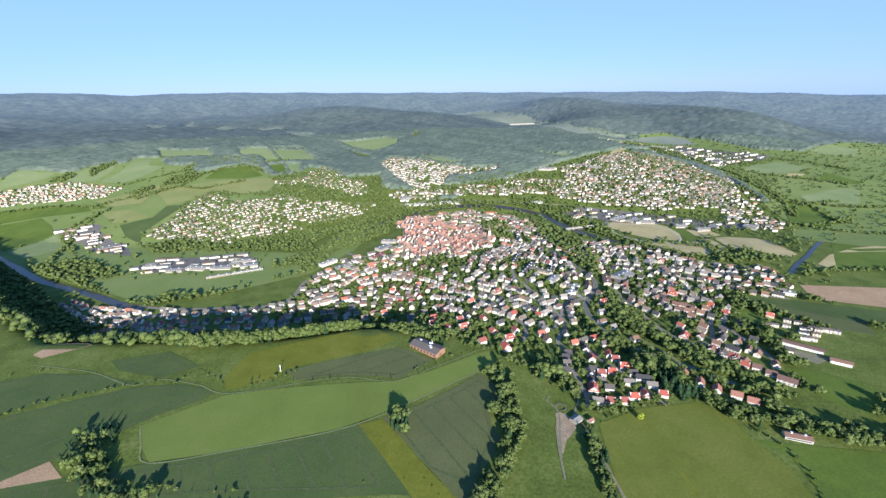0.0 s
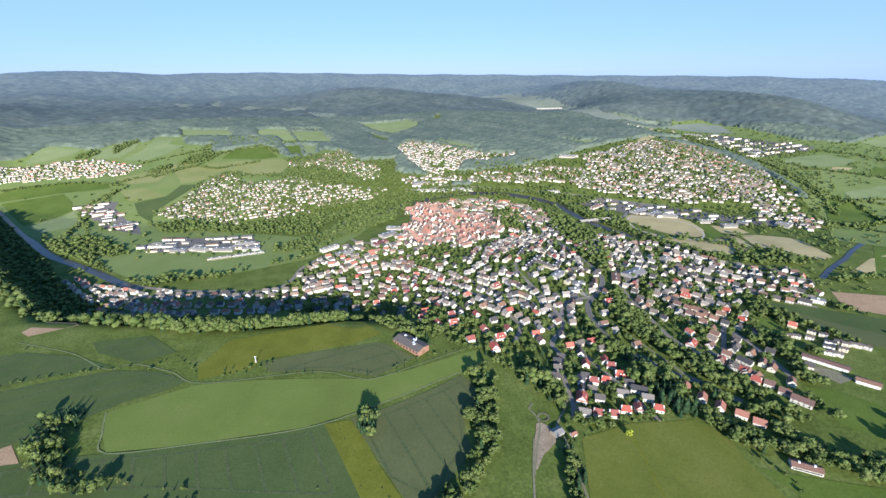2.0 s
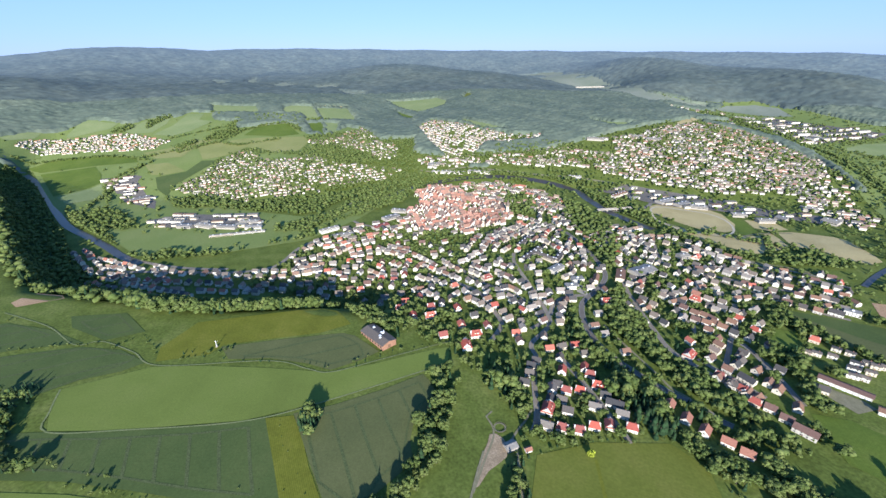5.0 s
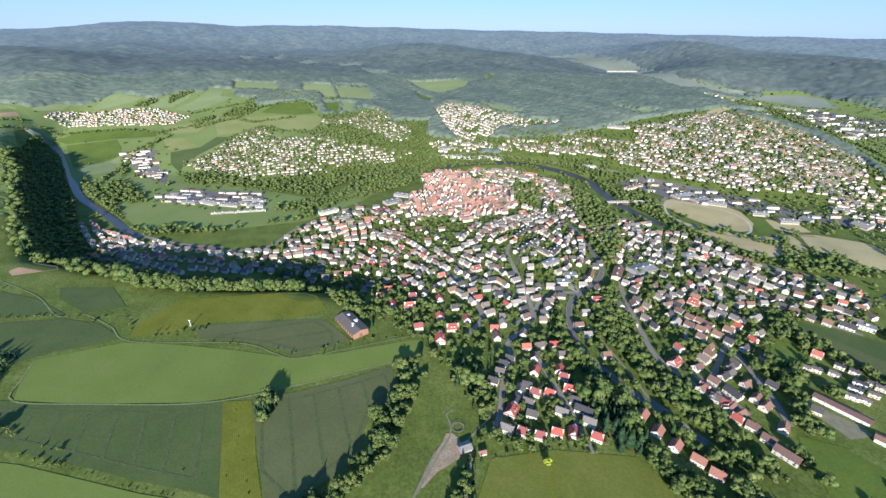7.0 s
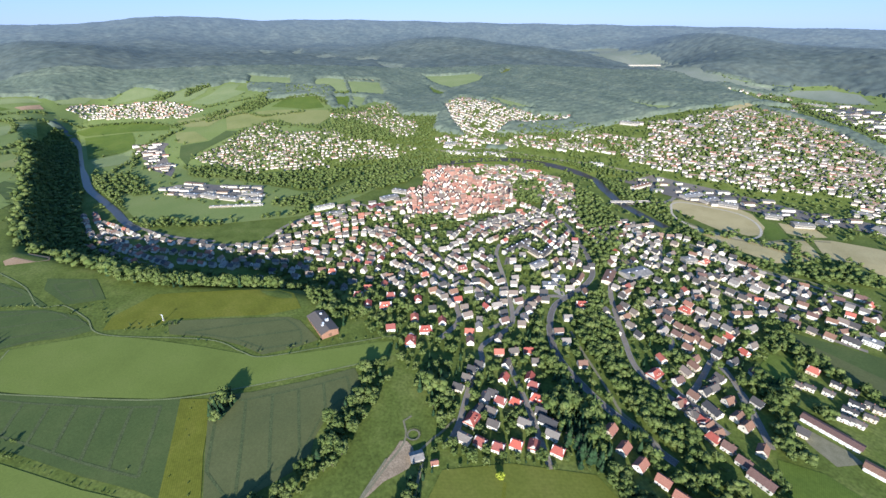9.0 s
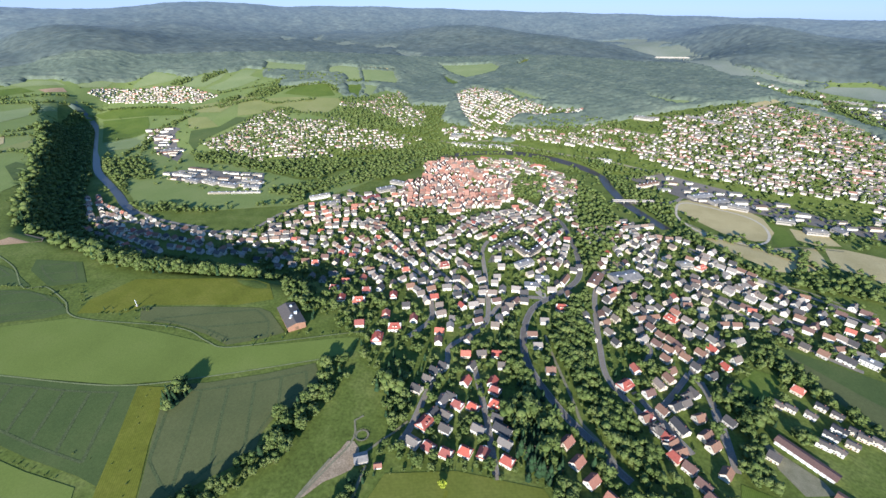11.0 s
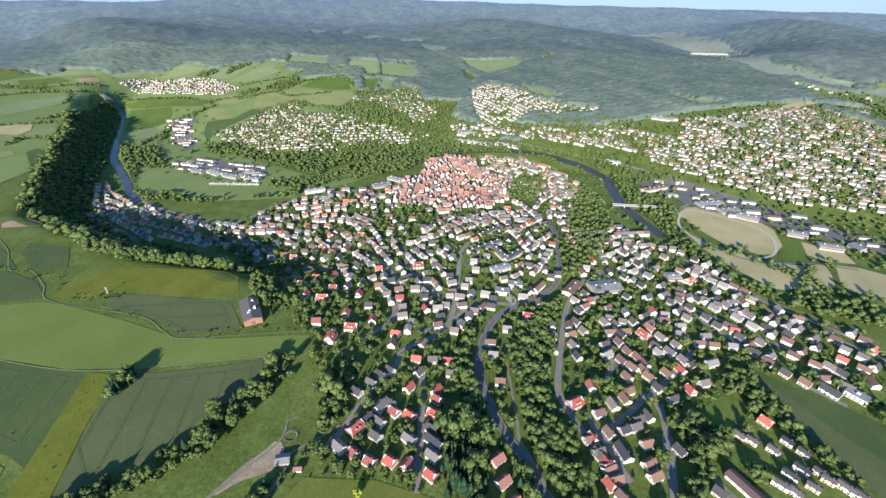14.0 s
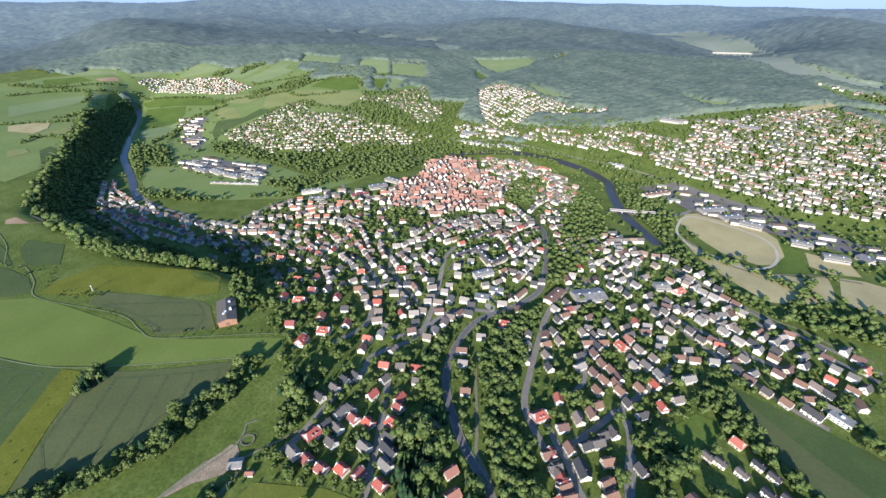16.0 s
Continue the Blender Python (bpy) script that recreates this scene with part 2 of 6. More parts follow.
OLD_TILE = palette("old_town_tiles", [(0.3, 0.14, 0.092), (0.255, 0.127, 0.088), (0.33, 0.18, 0.125), (0.22, 0.13, 0.092), (0.2, 0.145, 0.11), (0.29, 0.165, 0.112), (0.16, 0.125, 0.1), (0.35, 0.185, 0.13)], "island")
MIXED_TILE = palette("mixed_roof_tiles", [(0.137, 0.116, 0.096), (0.246, 0.157, 0.109), (0.178, 0.148, 0.118), (0.355, 0.146, 0.092), (0.103, 0.092, 0.083), (0.273, 0.189, 0.131), (0.157, 0.133, 0.107)], "island")
FAR_TILE = palette("weathered_roof_tiles", [(0.165, 0.14, 0.115), (0.225, 0.155, 0.12), (0.19, 0.165, 0.135), (0.28, 0.15, 0.105), (0.13, 0.12, 0.105), (0.24, 0.18, 0.14)], "island")
ROOF_MIX = palette("works_roofs", [(0.221, 0.195, 0.150), (0.164, 0.148, 0.119), (0.131, 0.109, 0.082), (0.328, 0.292, 0.224), (0.197, 0.133, 0.088)], "island")
FLAT_ROOF = surface("flat_roof_felt", [(0.210, 0.196, 0.170), (0.284, 0.265, 0.225)], 0.6, 0.1)
METAL_ROOF = surface("sheet_metal_roof", [(0.190, 0.171, 0.140), (0.250, 0.223, 0.183)], 0.3, 0.05, rough=0.55, vary="object", spread=0.2)
WHITE_ROOF = surface("white_membrane_roof", [(0.270, 0.237, 0.183), (0.333, 0.292, 0.226)], 0.4, 0.08, vary="object", spread=0.1)
BRICK = surface("red_brickwork", [(0.28, 0.15, 0.09), (0.34, 0.185, 0.115)], 2.5, 0.3)
GLASS = surface("window_glass", [(0.025, 0.03, 0.036), (0.04, 0.045, 0.05)], 0.5, 0.2, rough=0.12)
DOOR_WOOD = surface("door_wood", [(0.14, 0.08, 0.045), (0.2, 0.12, 0.07)], 3, 0.6, rough=0.6)
CHIMNEY_BRICK = surface("chimney_brick", [(0.24, 0.11, 0.08), (0.3, 0.15, 0.11)], 3, 0.5)
WHITE_PAINT = surface("white_paint", [(0.78, 0.78, 0.77), (0.82, 0.82, 0.81)], 2, 0.3, rough=0.5)


# ---- building blocks ----
def link(name, bm, material, parent=None, label=""):
    me = bpy.data.meshes.new(name)
    bm.to_mesh(me)
    bm.free()
    for m in material if isinstance(material, (list, tuple)) else [material]:
        me.materials.append(m)
    ob = new(name, me)
    ob.parent = parent
    return tagged(ob, label)


def part(name, bm, material, parent, label=""):
    return link(name, bm, material, parent, label)


def box(bm, x0, y0, z0, x1, y1, z1):
    m = Matrix.Translation(((x0 + x1) / 2, (y0 + y1) / 2, (z0 + z1) / 2)) @ Matrix.Diagonal((x1 - x0, y1 - y0, z1 - z0, 1))
    return bmesh.ops.create_cube(bm, size=1, matrix=m)["verts"]


def boxed(*s):
    bm = bmesh.new()
    box(bm, *s)
    return bm


def solid(name, verts, faces, materials, index=None, soft=False):
    """A mesh object from numpy arrays of vertices and triangles."""
    verts, faces = np.asarray(verts, np.float32), np.asarray(faces, np.int32)
    me = bpy.data.meshes.new(name)
    k = faces.shape[1]
    me.vertices.add(len(verts)), me.loops.add(faces.size), me.polygons.add(len(faces))
    me.vertices.foreach_set("co", verts.ravel())
    me.loops.foreach_set("vertex_index", faces.ravel())
    me.polygons.foreach_set("loop_start", np.arange(0, faces.size, k, dtype=np.int32))
    for m in materials:
        me.materials.append(m)
    if index is not None:
        me.polygons.foreach_set("material_index", np.asarray(index, np.int32))
        me.polygons.foreach_set("use_smooth", np.zeros(len(faces), bool))
    if soft:
        me.polygons.foreach_set("use_smooth", np.ones(len(faces), bool))
    me.update(calc_edges=True)
    me.validate()
    return new(name, me)


def repeat(verts, faces, places):
    """Copies of one small shape: places are rows of x, y, z, turn, width, height."""
    p = np.asarray(places, float)
    c, s = np.cos(p[:, 3]), np.sin(p[:, 3])
    v = np.empty((len(p), len(verts), 3))
    v[..., 0] = (verts[:, 0] * c[:, None] - verts[:, 1] * s[:, None]) * p[:, 4:5] + p[:, 0:1]
    v[..., 1] = (verts[:, 0] * s[:, None] + verts[:, 1] * c[:, None]) * p[:, 4:5] + p[:, 1:2]
    v[..., 2] = verts[:, 2] * p[:, 5:6] + p[:, 2:3]
    f = faces[None] + (np.arange(len(p)) * len(verts))[:, None, None]
    return v.reshape(-1, 3), f.reshape(-1, faces.shape[1])


def inside(poly, x, y):
    x, y = np.asarray(x, float), np.asarray(y, float)
    hit = np.zeros(np.broadcast(x, y).shape, bool)
    for (ax, ay), (bx, by) in zip(poly, poly[1:] + poly[:1]):
        if ay == by:
            continue
        hit ^= ((ay > y) != (by > y)) & (x < (bx - ax) * (y - ay) / (by - ay) + ax)
    return hit


def curve_through(points, step):
    """A smooth line through plan points, in even steps."""
    p = [Vector(points[0])] + [Vector(q) for q in points] + [Vector(points[-1])]
    out = []
    for a, b, c, d in zip(p, p[1:], p[2:], p[3:]):
        n = max(1, int((c - b).length / step))
        for i in range(n):
            t = i / n
            out.append(0.5 * (2 * b + (c - a) * t + (2 * a - 5 * b + 4 * c - d) * t * t + (3 * b - a - 3 * c + d) * t ** 3))
    out.append(p[-1])
    return out


def ribbon_mesh(bm, points, width, over, step=8.0, level=None, thick=0.0):
    line = curve_through(points, step)
    last = None
    for i, q in enumerate(line):
        d = (line[min(i + 1, len(line) - 1)] - line[max(i - 1, 0)]).normalized()
        side = Vector((-d.y, d.x)) * width / 2
        row = []
        for k in (1, 0.33, -0.33, -1):
            s = q + side * k
            row.append(bm.verts.new((s.x, s.y, (height(s.x, s.y) if level is None else level) + over)))
        if last:
            for a in range(3):
                bm.faces.new((last[a], last[a + 1], row[a + 1], row[a]))
        last = row


def draped(poly, over, cell):
    bm = bmesh.new()
    f = bm.faces.new([bm.verts.new((x, y, 0)) for x, y in poly])
    xs, ys = [p[0] for p in poly], [p[1] for p in poly]
    for axis, lo, hi in ((0, min(xs), max(xs)), (1, min(ys), max(ys))):
        at = lo + cell
        while at < hi:
            co, no = [0, 0, 0], [0, 0, 0]
            co[axis], no[axis] = at, 1
            bmesh.ops.bisect_plane(bm, geom=bm.verts[:] + bm.edges[:] + bm.faces[:], plane_co=co, plane_no=no)
            at += cell
    bmesh.ops.triangulate(bm, faces=bm.faces[:])
    for v in bm.verts:
        v.co.z = height(v.co.x, v.co.y) + over
    bmesh.ops.recalc_face_normals(bm, faces=bm.faces[:])
    if bm.faces and sum(f.normal.z for f in bm.faces) < 0:
        bmesh.ops.reverse_faces(bm, faces=bm.faces[:])
    return bm


rng = random.Random(7)
nrng = np.random.default_rng(7)

# ---- ground: one sheet to the horizon ----
def spaced(*spans):
    out = [spans[0][0]]
    for a, b, s in spans:
        n = max(1, round((b - a) / s))
        out += [a + (b - a) * (i + 1) / n for i in range(n)]
    return np.array(out)


gx = spaced((-4800, -2200, 50), (-2200, -900, 20), (-900, 900, 10), (900, 2000, 20), (2000, 4800, 50))
gy = spaced((-3000, 100, 60), (100, 1500, 10), (1500, 2800, 20), (2800, 4900, 40))
GX, GY = np.meshgrid(gx, gy)
gv = np.stack([GX, GY, ground_height(GX, GY)], -1).reshape(-1, 3)
gi = np.arange(len(gx) * len(gy)).reshape(len(gy), len(gx))
gf = np.stack([gi[:-1, :-1], gi[:-1, 1:], gi[1:, 1:], gi[1:, :-1]], -1).reshape(-1, 4)
ground = solid("ground", gv, gf, [GRASS])
tagged(ground, "rolling grassy valley floor and hills", "ground", kind="structure")
for p in ground.data.polygons:
    p.use_smooth = True

# ---- fields ----
FIELDS = []
FIELD_WORDS = {"spring_green": "bright green mown grass field", "wheat": "dark green wheat field with tractor tracks", "grey_crop": "grey-green rye field with tractor tracks",
               "fallow": "yellow-green strip of fallow land", "meadow": "lush green meadow", "olive": "olive-green hay meadow with faint stripes", "soil": "bare brown ploughed field", "stubble": "pale straw-coloured field on the flood plain",
               "far_green": "light green grass field on a far slope, haze put into its colour", "far_pale": "meadow in a far valley, paled by haze put into its colour", "far_yellow": "yellow-green field on a far slope, haze put into its colour"}


def field(crop, poly):
    FIELDS.append(poly)
    far = max(p[1] for p in poly) > 1250 or min(p[0] for p in poly) < -900
    ob = link("field", draped(poly, (1.3 if far else 0.3) + 0.005 * (len(FIELDS) % 12), 20), CROPS[crop])
    tagged(ob, FIELD_WORDS[crop], "field", kind="structure")
    if crop in ("wheat", "grey_crop") and max(p[1] for p in poly) < 560:
        d = Vector((0.56, -0.83)) if min(p[0] for p in poly) > -420 and poly[0][1] < 380 else Vector((0.83, 0.56))
        n = Vector((-d.y, d.x))
        across = [Vector(p).dot(n) for p in poly]
        heads, feet = [], []
        at = min(across) + 9
        while at < max(across) - 5:
            cuts = []
            for a, b in zip(poly, poly[1:] + poly[:1]):
                a, b = Vector(a), Vector(b)
                u, v = a.dot(n) - at, b.dot(n) - at
                if u * v < 0:
                    cuts.append((a + (b - a) * u / (u - v)).dot(d))
            cuts.sort()
            for s, e in zip(cuts[::2], cuts[1::2]):
                if e - s > 40:
                    bm = bmesh.new()
                    ribbon_mesh(bm, [tuple(n * at + d * (s + 10)), tuple(n * at + d * ((s + e) / 2) + n * rng.uniform(-0.6, 0.6)), tuple(n * at + d * (e - 10))], 2.8, 0.42, 10)
                    part("tramline", bm, TRAMLINE, ob)
                    heads.append(tuple(n * at + d * (s + 10)))
                    feet.append(tuple(n * at + d * (e - 10)))
            at += 24
        for turn_row in (heads, feet):
            if len(turn_row) > 2:
                bm = bmesh.new()
                ribbon_mesh(bm, turn_row, 2.2, 0.43, 10)
                part("tramline", bm, TRAMLINE, ob)


field("spring_green", [(-316, 356), (-251, 403), (-203, 414), (-128, 426), (-63, 434), (-23, 456), (44, 502), (60, 511), (63, 484), (41, 464), (-47, 395), (-112, 354), (-213, 322), (-278, 309), (-298, 329)])
field("wheat", [(-413, 276), (-278, 308), (-222, 319), (-146, 340), (-94, 361), (-62, 318), (-34, 279), (-55, 279), (-104, 274), (-159, 272), (-216, 269), (-350, 247)])
field("fallow", [(-94, 361), (-70, 370), (-51, 349), (-32, 322), (-4, 289), (17, 263), (-13, 253), (-34, 279), (-62, 318)])
field("grey_crop", [(-52, 349), (-71, 372), (-38, 391), (2, 422), (39, 456), (49, 447), (62, 429), (55, 403), (45, 386), (46, 367), (52, 351), (46, 332), (33, 312), (24, 295), (30, 267), (17, 263), (-3, 290), (-31, 323)])
field("fallow", [(-267, 434), (-258, 487), (-196, 516), (-107, 559), (-70, 525), (-100, 498), (-199, 452), (-205, 434), (-254, 411)])
field("grey_crop", [(-199, 448), (-145, 473), (-73, 504), (-57, 503), (-19, 481), (-34, 462), (-61, 438), (-92, 442), (-135, 441), (-178, 430)])
field("wheat", [(-416, 396), (-358, 419), (-308, 422), (-263, 408), (-278, 390), (-309, 371), (-333, 344), (-397, 288), (-516, 345)])
field("wheat", [(-620, 395), (-494, 445), (-429, 442), (-363, 426), (-426, 402), (-530, 352)])
field("wheat", [(-429, 471), (-364, 490), (-308, 458), (-342, 434), (-405, 450)])
field("soil", [(-542, 486), (-536, 544), (-480, 508), (-524, 478)])
field("spring_green", [(-364, 236), (-203, 260), (-147, 263), (-94, 266), (-48, 272), (-12, 235), (-216, 172)])
field("soil", [(-517, 329), (-424, 318), (-374, 313), (-338, 288), (-348, 268), (-426, 249)])
field("olive", [(162, 376), (216, 401), (287, 413), (312, 390), (313, 362), (327, 318), (324, 287), (310, 246), (131, 244), (151, 285)])
field("meadow", [(317, 356), (350, 349), (436, 337), (474, 329), (386, 246), (314, 246), (334, 296), (338, 329)])
field("meadow", [(439, 477), (473, 473), (499, 453), (517, 428), (477, 386), (438, 417), (435, 452)])
field("meadow", [(480, 635), (506, 632), (472, 567), (456, 599)])
field("grey_crop", [(506, 683), (532, 685), (578, 650), (610, 632), (652, 611), (630, 553), (591, 568), (562, 598), (534, 632)])
field("soil", [(652, 730), (793, 711), (895, 684), (808, 605), (722, 637), (632, 672)])
field("wheat", [(501, 695), (622, 660), (709, 624), (796, 594), (736, 540), (662, 575), (579, 629)])
field("stubble", [(436, 1113), (450, 1154), (493, 1183), (558, 1168), (593, 1115), (597, 1053), (581, 1013), (556, 998), (510, 1014), (463, 1069)])
field("stubble", [(449, 1036), (487, 1003), (539, 987), (558, 974), (619, 987), (645, 1013), (645, 971), (640, 930), (618, 913), (586, 893), (560, 886), (527, 912), (507, 932), (476, 975)])
field("stubble", [(660, 1014), (691, 1021), (720, 1014), (756, 1003), (769, 985), (767, 907), (764, 882), (739, 869), (704, 886), (684, 926), (654, 928), (651, 955)])
field("stubble", [(628, 1084), (684, 1072), (691, 1034), (651, 1022), (627, 1035)])
field("meadow", [(574, 1126), (598, 1104), (620, 1080), (624, 1013), (591, 986), (582, 996), (592, 1050)])
field("spring_green", [(-754, 836), (-594, 810), (-387, 854), (-315, 890), (-314, 846), (-431, 787), (-575, 735), (-677, 777)])
field("stubble", [(747, 814), (827, 876), (912, 914), (1025, 937), (889, 792), (819, 805)])
field("meadow", [(898, 957), (1130, 1064), (1332, 1075), (1033, 807), (864, 787), (783, 805)])
field("fallow", [(213, 382), (216, 382), (223, 287), (219, 287)])
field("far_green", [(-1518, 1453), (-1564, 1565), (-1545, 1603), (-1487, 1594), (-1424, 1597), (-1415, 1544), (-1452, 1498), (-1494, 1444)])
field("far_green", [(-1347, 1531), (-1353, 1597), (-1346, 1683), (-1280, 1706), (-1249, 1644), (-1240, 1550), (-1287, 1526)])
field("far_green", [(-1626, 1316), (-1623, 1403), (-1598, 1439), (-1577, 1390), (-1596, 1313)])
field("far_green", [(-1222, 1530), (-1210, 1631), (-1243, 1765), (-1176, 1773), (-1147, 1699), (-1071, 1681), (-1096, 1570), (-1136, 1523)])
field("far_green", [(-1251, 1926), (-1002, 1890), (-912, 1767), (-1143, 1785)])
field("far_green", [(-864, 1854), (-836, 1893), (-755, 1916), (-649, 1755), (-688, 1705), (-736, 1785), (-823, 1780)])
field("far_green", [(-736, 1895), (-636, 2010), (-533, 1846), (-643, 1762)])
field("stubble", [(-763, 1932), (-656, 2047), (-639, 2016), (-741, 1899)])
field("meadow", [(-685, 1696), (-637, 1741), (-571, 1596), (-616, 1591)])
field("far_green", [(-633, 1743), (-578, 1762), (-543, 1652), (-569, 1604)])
field("far_yellow", [(-942, 1402), (-881, 1445), (-817, 1486), (-628, 1548), (-583, 1499), (-574, 1398), (-649, 1369), (-760, 1405), (-788, 1323), (-843, 1289)])
field("meadow", [(-840, 1518), (-841, 1607), (-750, 1670), (-655, 1571), (-707, 1529)])
field("far_yellow", [(-1126, 1364), (-1028, 1415), (-998, 1469), (-922, 1473), (-952, 1414), (-934, 1310), (-1025, 1306)])
field("far_yellow", [(-1025, 1257), (-951, 1266), (-841, 1203), (-894, 1169), (-933, 1175)])
field("wheat", [(-902, 1155), (-836, 1199), (-840, 1280), (-787, 1288), (-794, 1224), (-809, 1111), (-783, 1050), (-842, 1087)])
field("meadow", [(-1357, 1196), (-1206, 1253), (-1125, 1192), (-1071, 1133), (-1107, 1019)])
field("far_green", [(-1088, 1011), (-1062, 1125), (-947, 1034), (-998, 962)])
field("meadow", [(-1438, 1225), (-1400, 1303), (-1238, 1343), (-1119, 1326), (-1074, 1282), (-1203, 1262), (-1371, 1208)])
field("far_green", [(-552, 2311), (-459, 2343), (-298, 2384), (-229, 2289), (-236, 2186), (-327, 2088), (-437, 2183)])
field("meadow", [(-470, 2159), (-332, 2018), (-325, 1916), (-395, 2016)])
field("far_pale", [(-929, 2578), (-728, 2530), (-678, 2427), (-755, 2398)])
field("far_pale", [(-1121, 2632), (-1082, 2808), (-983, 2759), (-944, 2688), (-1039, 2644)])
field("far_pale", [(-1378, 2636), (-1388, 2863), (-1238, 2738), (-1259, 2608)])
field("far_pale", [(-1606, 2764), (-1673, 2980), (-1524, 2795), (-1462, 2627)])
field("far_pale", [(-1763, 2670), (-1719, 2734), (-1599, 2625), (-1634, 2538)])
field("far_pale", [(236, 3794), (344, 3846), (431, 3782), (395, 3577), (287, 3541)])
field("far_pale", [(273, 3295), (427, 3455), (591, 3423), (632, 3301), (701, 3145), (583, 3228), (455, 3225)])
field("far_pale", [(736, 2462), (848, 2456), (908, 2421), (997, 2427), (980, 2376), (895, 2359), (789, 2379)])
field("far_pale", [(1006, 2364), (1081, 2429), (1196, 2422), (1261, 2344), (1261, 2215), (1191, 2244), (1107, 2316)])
field("soil", [(936, 2198), (1036, 2218), (921, 1951), (874, 1930)])
field("stubble", [(671, 1786), (723, 1856), (739, 1826), (705, 1767), (672, 1761)])
field("stubble", [(730, 1866), (753, 1885), (767, 1852), (741, 1813)])
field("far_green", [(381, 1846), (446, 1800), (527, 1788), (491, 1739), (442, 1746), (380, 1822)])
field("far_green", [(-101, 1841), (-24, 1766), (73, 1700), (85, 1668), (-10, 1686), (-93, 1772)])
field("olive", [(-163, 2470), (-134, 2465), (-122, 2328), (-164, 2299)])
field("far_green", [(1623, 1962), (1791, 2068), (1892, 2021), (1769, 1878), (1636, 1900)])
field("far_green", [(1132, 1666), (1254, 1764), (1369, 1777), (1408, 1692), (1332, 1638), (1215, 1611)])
field("stubble", [(1281, 1621), (1338, 1606), (1296, 1575), (1251, 1584)])
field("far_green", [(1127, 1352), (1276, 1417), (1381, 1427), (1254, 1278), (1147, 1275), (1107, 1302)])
field("meadow", [(1024, 1277), (1077, 1311), (1097, 1215), (1072, 1117), (976, 1078), (912, 1098)])
field("meadow", [(1418, 1621), (1439, 1495), (1410, 1461), (1329, 1531)])
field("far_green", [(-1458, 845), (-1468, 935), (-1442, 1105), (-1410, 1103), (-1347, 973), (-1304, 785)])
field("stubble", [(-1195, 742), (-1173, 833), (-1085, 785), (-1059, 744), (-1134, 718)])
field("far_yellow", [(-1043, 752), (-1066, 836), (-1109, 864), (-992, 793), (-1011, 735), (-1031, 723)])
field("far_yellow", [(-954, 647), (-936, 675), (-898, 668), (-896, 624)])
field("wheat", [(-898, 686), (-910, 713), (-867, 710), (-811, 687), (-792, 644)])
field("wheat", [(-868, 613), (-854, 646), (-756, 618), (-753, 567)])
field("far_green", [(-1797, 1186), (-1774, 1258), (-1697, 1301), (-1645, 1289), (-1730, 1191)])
field("soil", [(-1647, 1198), (-1629, 1269), (-1582, 1249), (-1597, 1190)])
field("meadow", [(-1796, 1087), (-1722, 1186), (-1636, 1180), (-1679, 1039)])

# ---- roads, tracks, river ----
ROADS = []
LANES = ("track", "verge", "oval_track")


def road(kind, width, points):
    ROADS.append((points, width))
    bm = bmesh.new()
    ribbon_mesh(bm, points, width, 0.45 + 0.006 * (len(ROADS) % 14), 6)
    stuff = {"oval_track": SAND, "verge": VERGE, "track": GRAVEL, "street": STREET, "main_road": ASPHALT}[kind]
    words = {"main_road": "grey asphalt main road curving through the town", "street": "narrow grey asphalt street between houses", "track": "pale gravel farm track between fields", "verge": "pale grassy field margin", "oval_track": "pale sandy running track round a sports field"}[kind]
    ob = tagged(link(kind if kind in LANES else "road", bm, stuff), words, "road", kind="structure")
    if kind not in LANES:
        line = [Vector(p) for p in points]
        for side in (-1, 1):
            edge = []
            for i, q in enumerate(line):
                d = (line[min(i + 1, len(line) - 1)] - line[max(i - 1, 0)]).normalized()
                edge.append(tuple(q + Vector((-d.y, d.x)) * side * (width / 2 + 0.55)))
            bm = bmesh.new()
            ribbon_mesh(bm, edge, 1.05, 0.6, 6)
            part("kerbed_footway", bm, PAVING, ob, "grey paved footway")


road("main_road", 6, [(354, 445), (341, 454), (327, 469), (308, 483), (293, 495), (274, 515), (255, 538), (240, 567), (231, 610), (234, 657), (256, 695), (274, 728), (282, 762), (275, 809), (255, 880), (231, 943), (194, 983), (156, 1021)])
road("track", 3, [(342, 459), (328, 475), (310, 491), (303, 507), (285, 545), (271, 574), (257, 607)])
road("street", 4.6, [(159, 577), (182, 607), (194, 651), (216, 673), (241, 682)])
road("street", 4, [(158, 400), (163, 421), (161, 479), (165, 516), (159, 543), (183, 590), (181, 625), (158, 695), (133, 762), (131, 801)])
road("street", 4.6, [(108, 535), (120, 578), (108, 611), (84, 658), (41, 690), (-4, 717)])
road("street", 4.6, [(404, 470), (394, 485), (366, 519), (331, 560), (320, 609), (313, 658), (307, 718), (314, 781), (334, 805)])
road("street", 4.6, [(438, 487), (433, 546), (425, 583), (415, 602), (421, 614), (445, 667), (454, 696)])
road("street", 4, [(190, 530), (223, 466), (239, 430), (250, 406)])
road("track", 3.2, [(473, 894), (502, 876), (556, 847), (589, 837), (618, 821), (654, 809)])
road("street", 4, [(421, 927), (468, 885), (509, 854), (568, 810), (620, 789), (651, 773)])
road("street", 4, [(439, 786), (477, 753), (516, 722), (558, 690), (592, 674)])
road("verge", 1.5, [(-524, 464), (-436, 447), (-370, 421), (-344, 432), (-291, 421), (-244, 406), (-132, 437), (-86, 434), (-59, 435), (-10, 470), (37, 505), (59, 522)])
road("verge", 1.6, [(-316, 356), (-298, 329), (-278, 308), (-213, 322), (-112, 353), (-46, 395), (41, 463)])
road("track", 2.5, [(144, 376), (149, 337), (154, 285), (156, 259)])
road("track", 2, [(114, 370), (109, 335), (106, 302)])
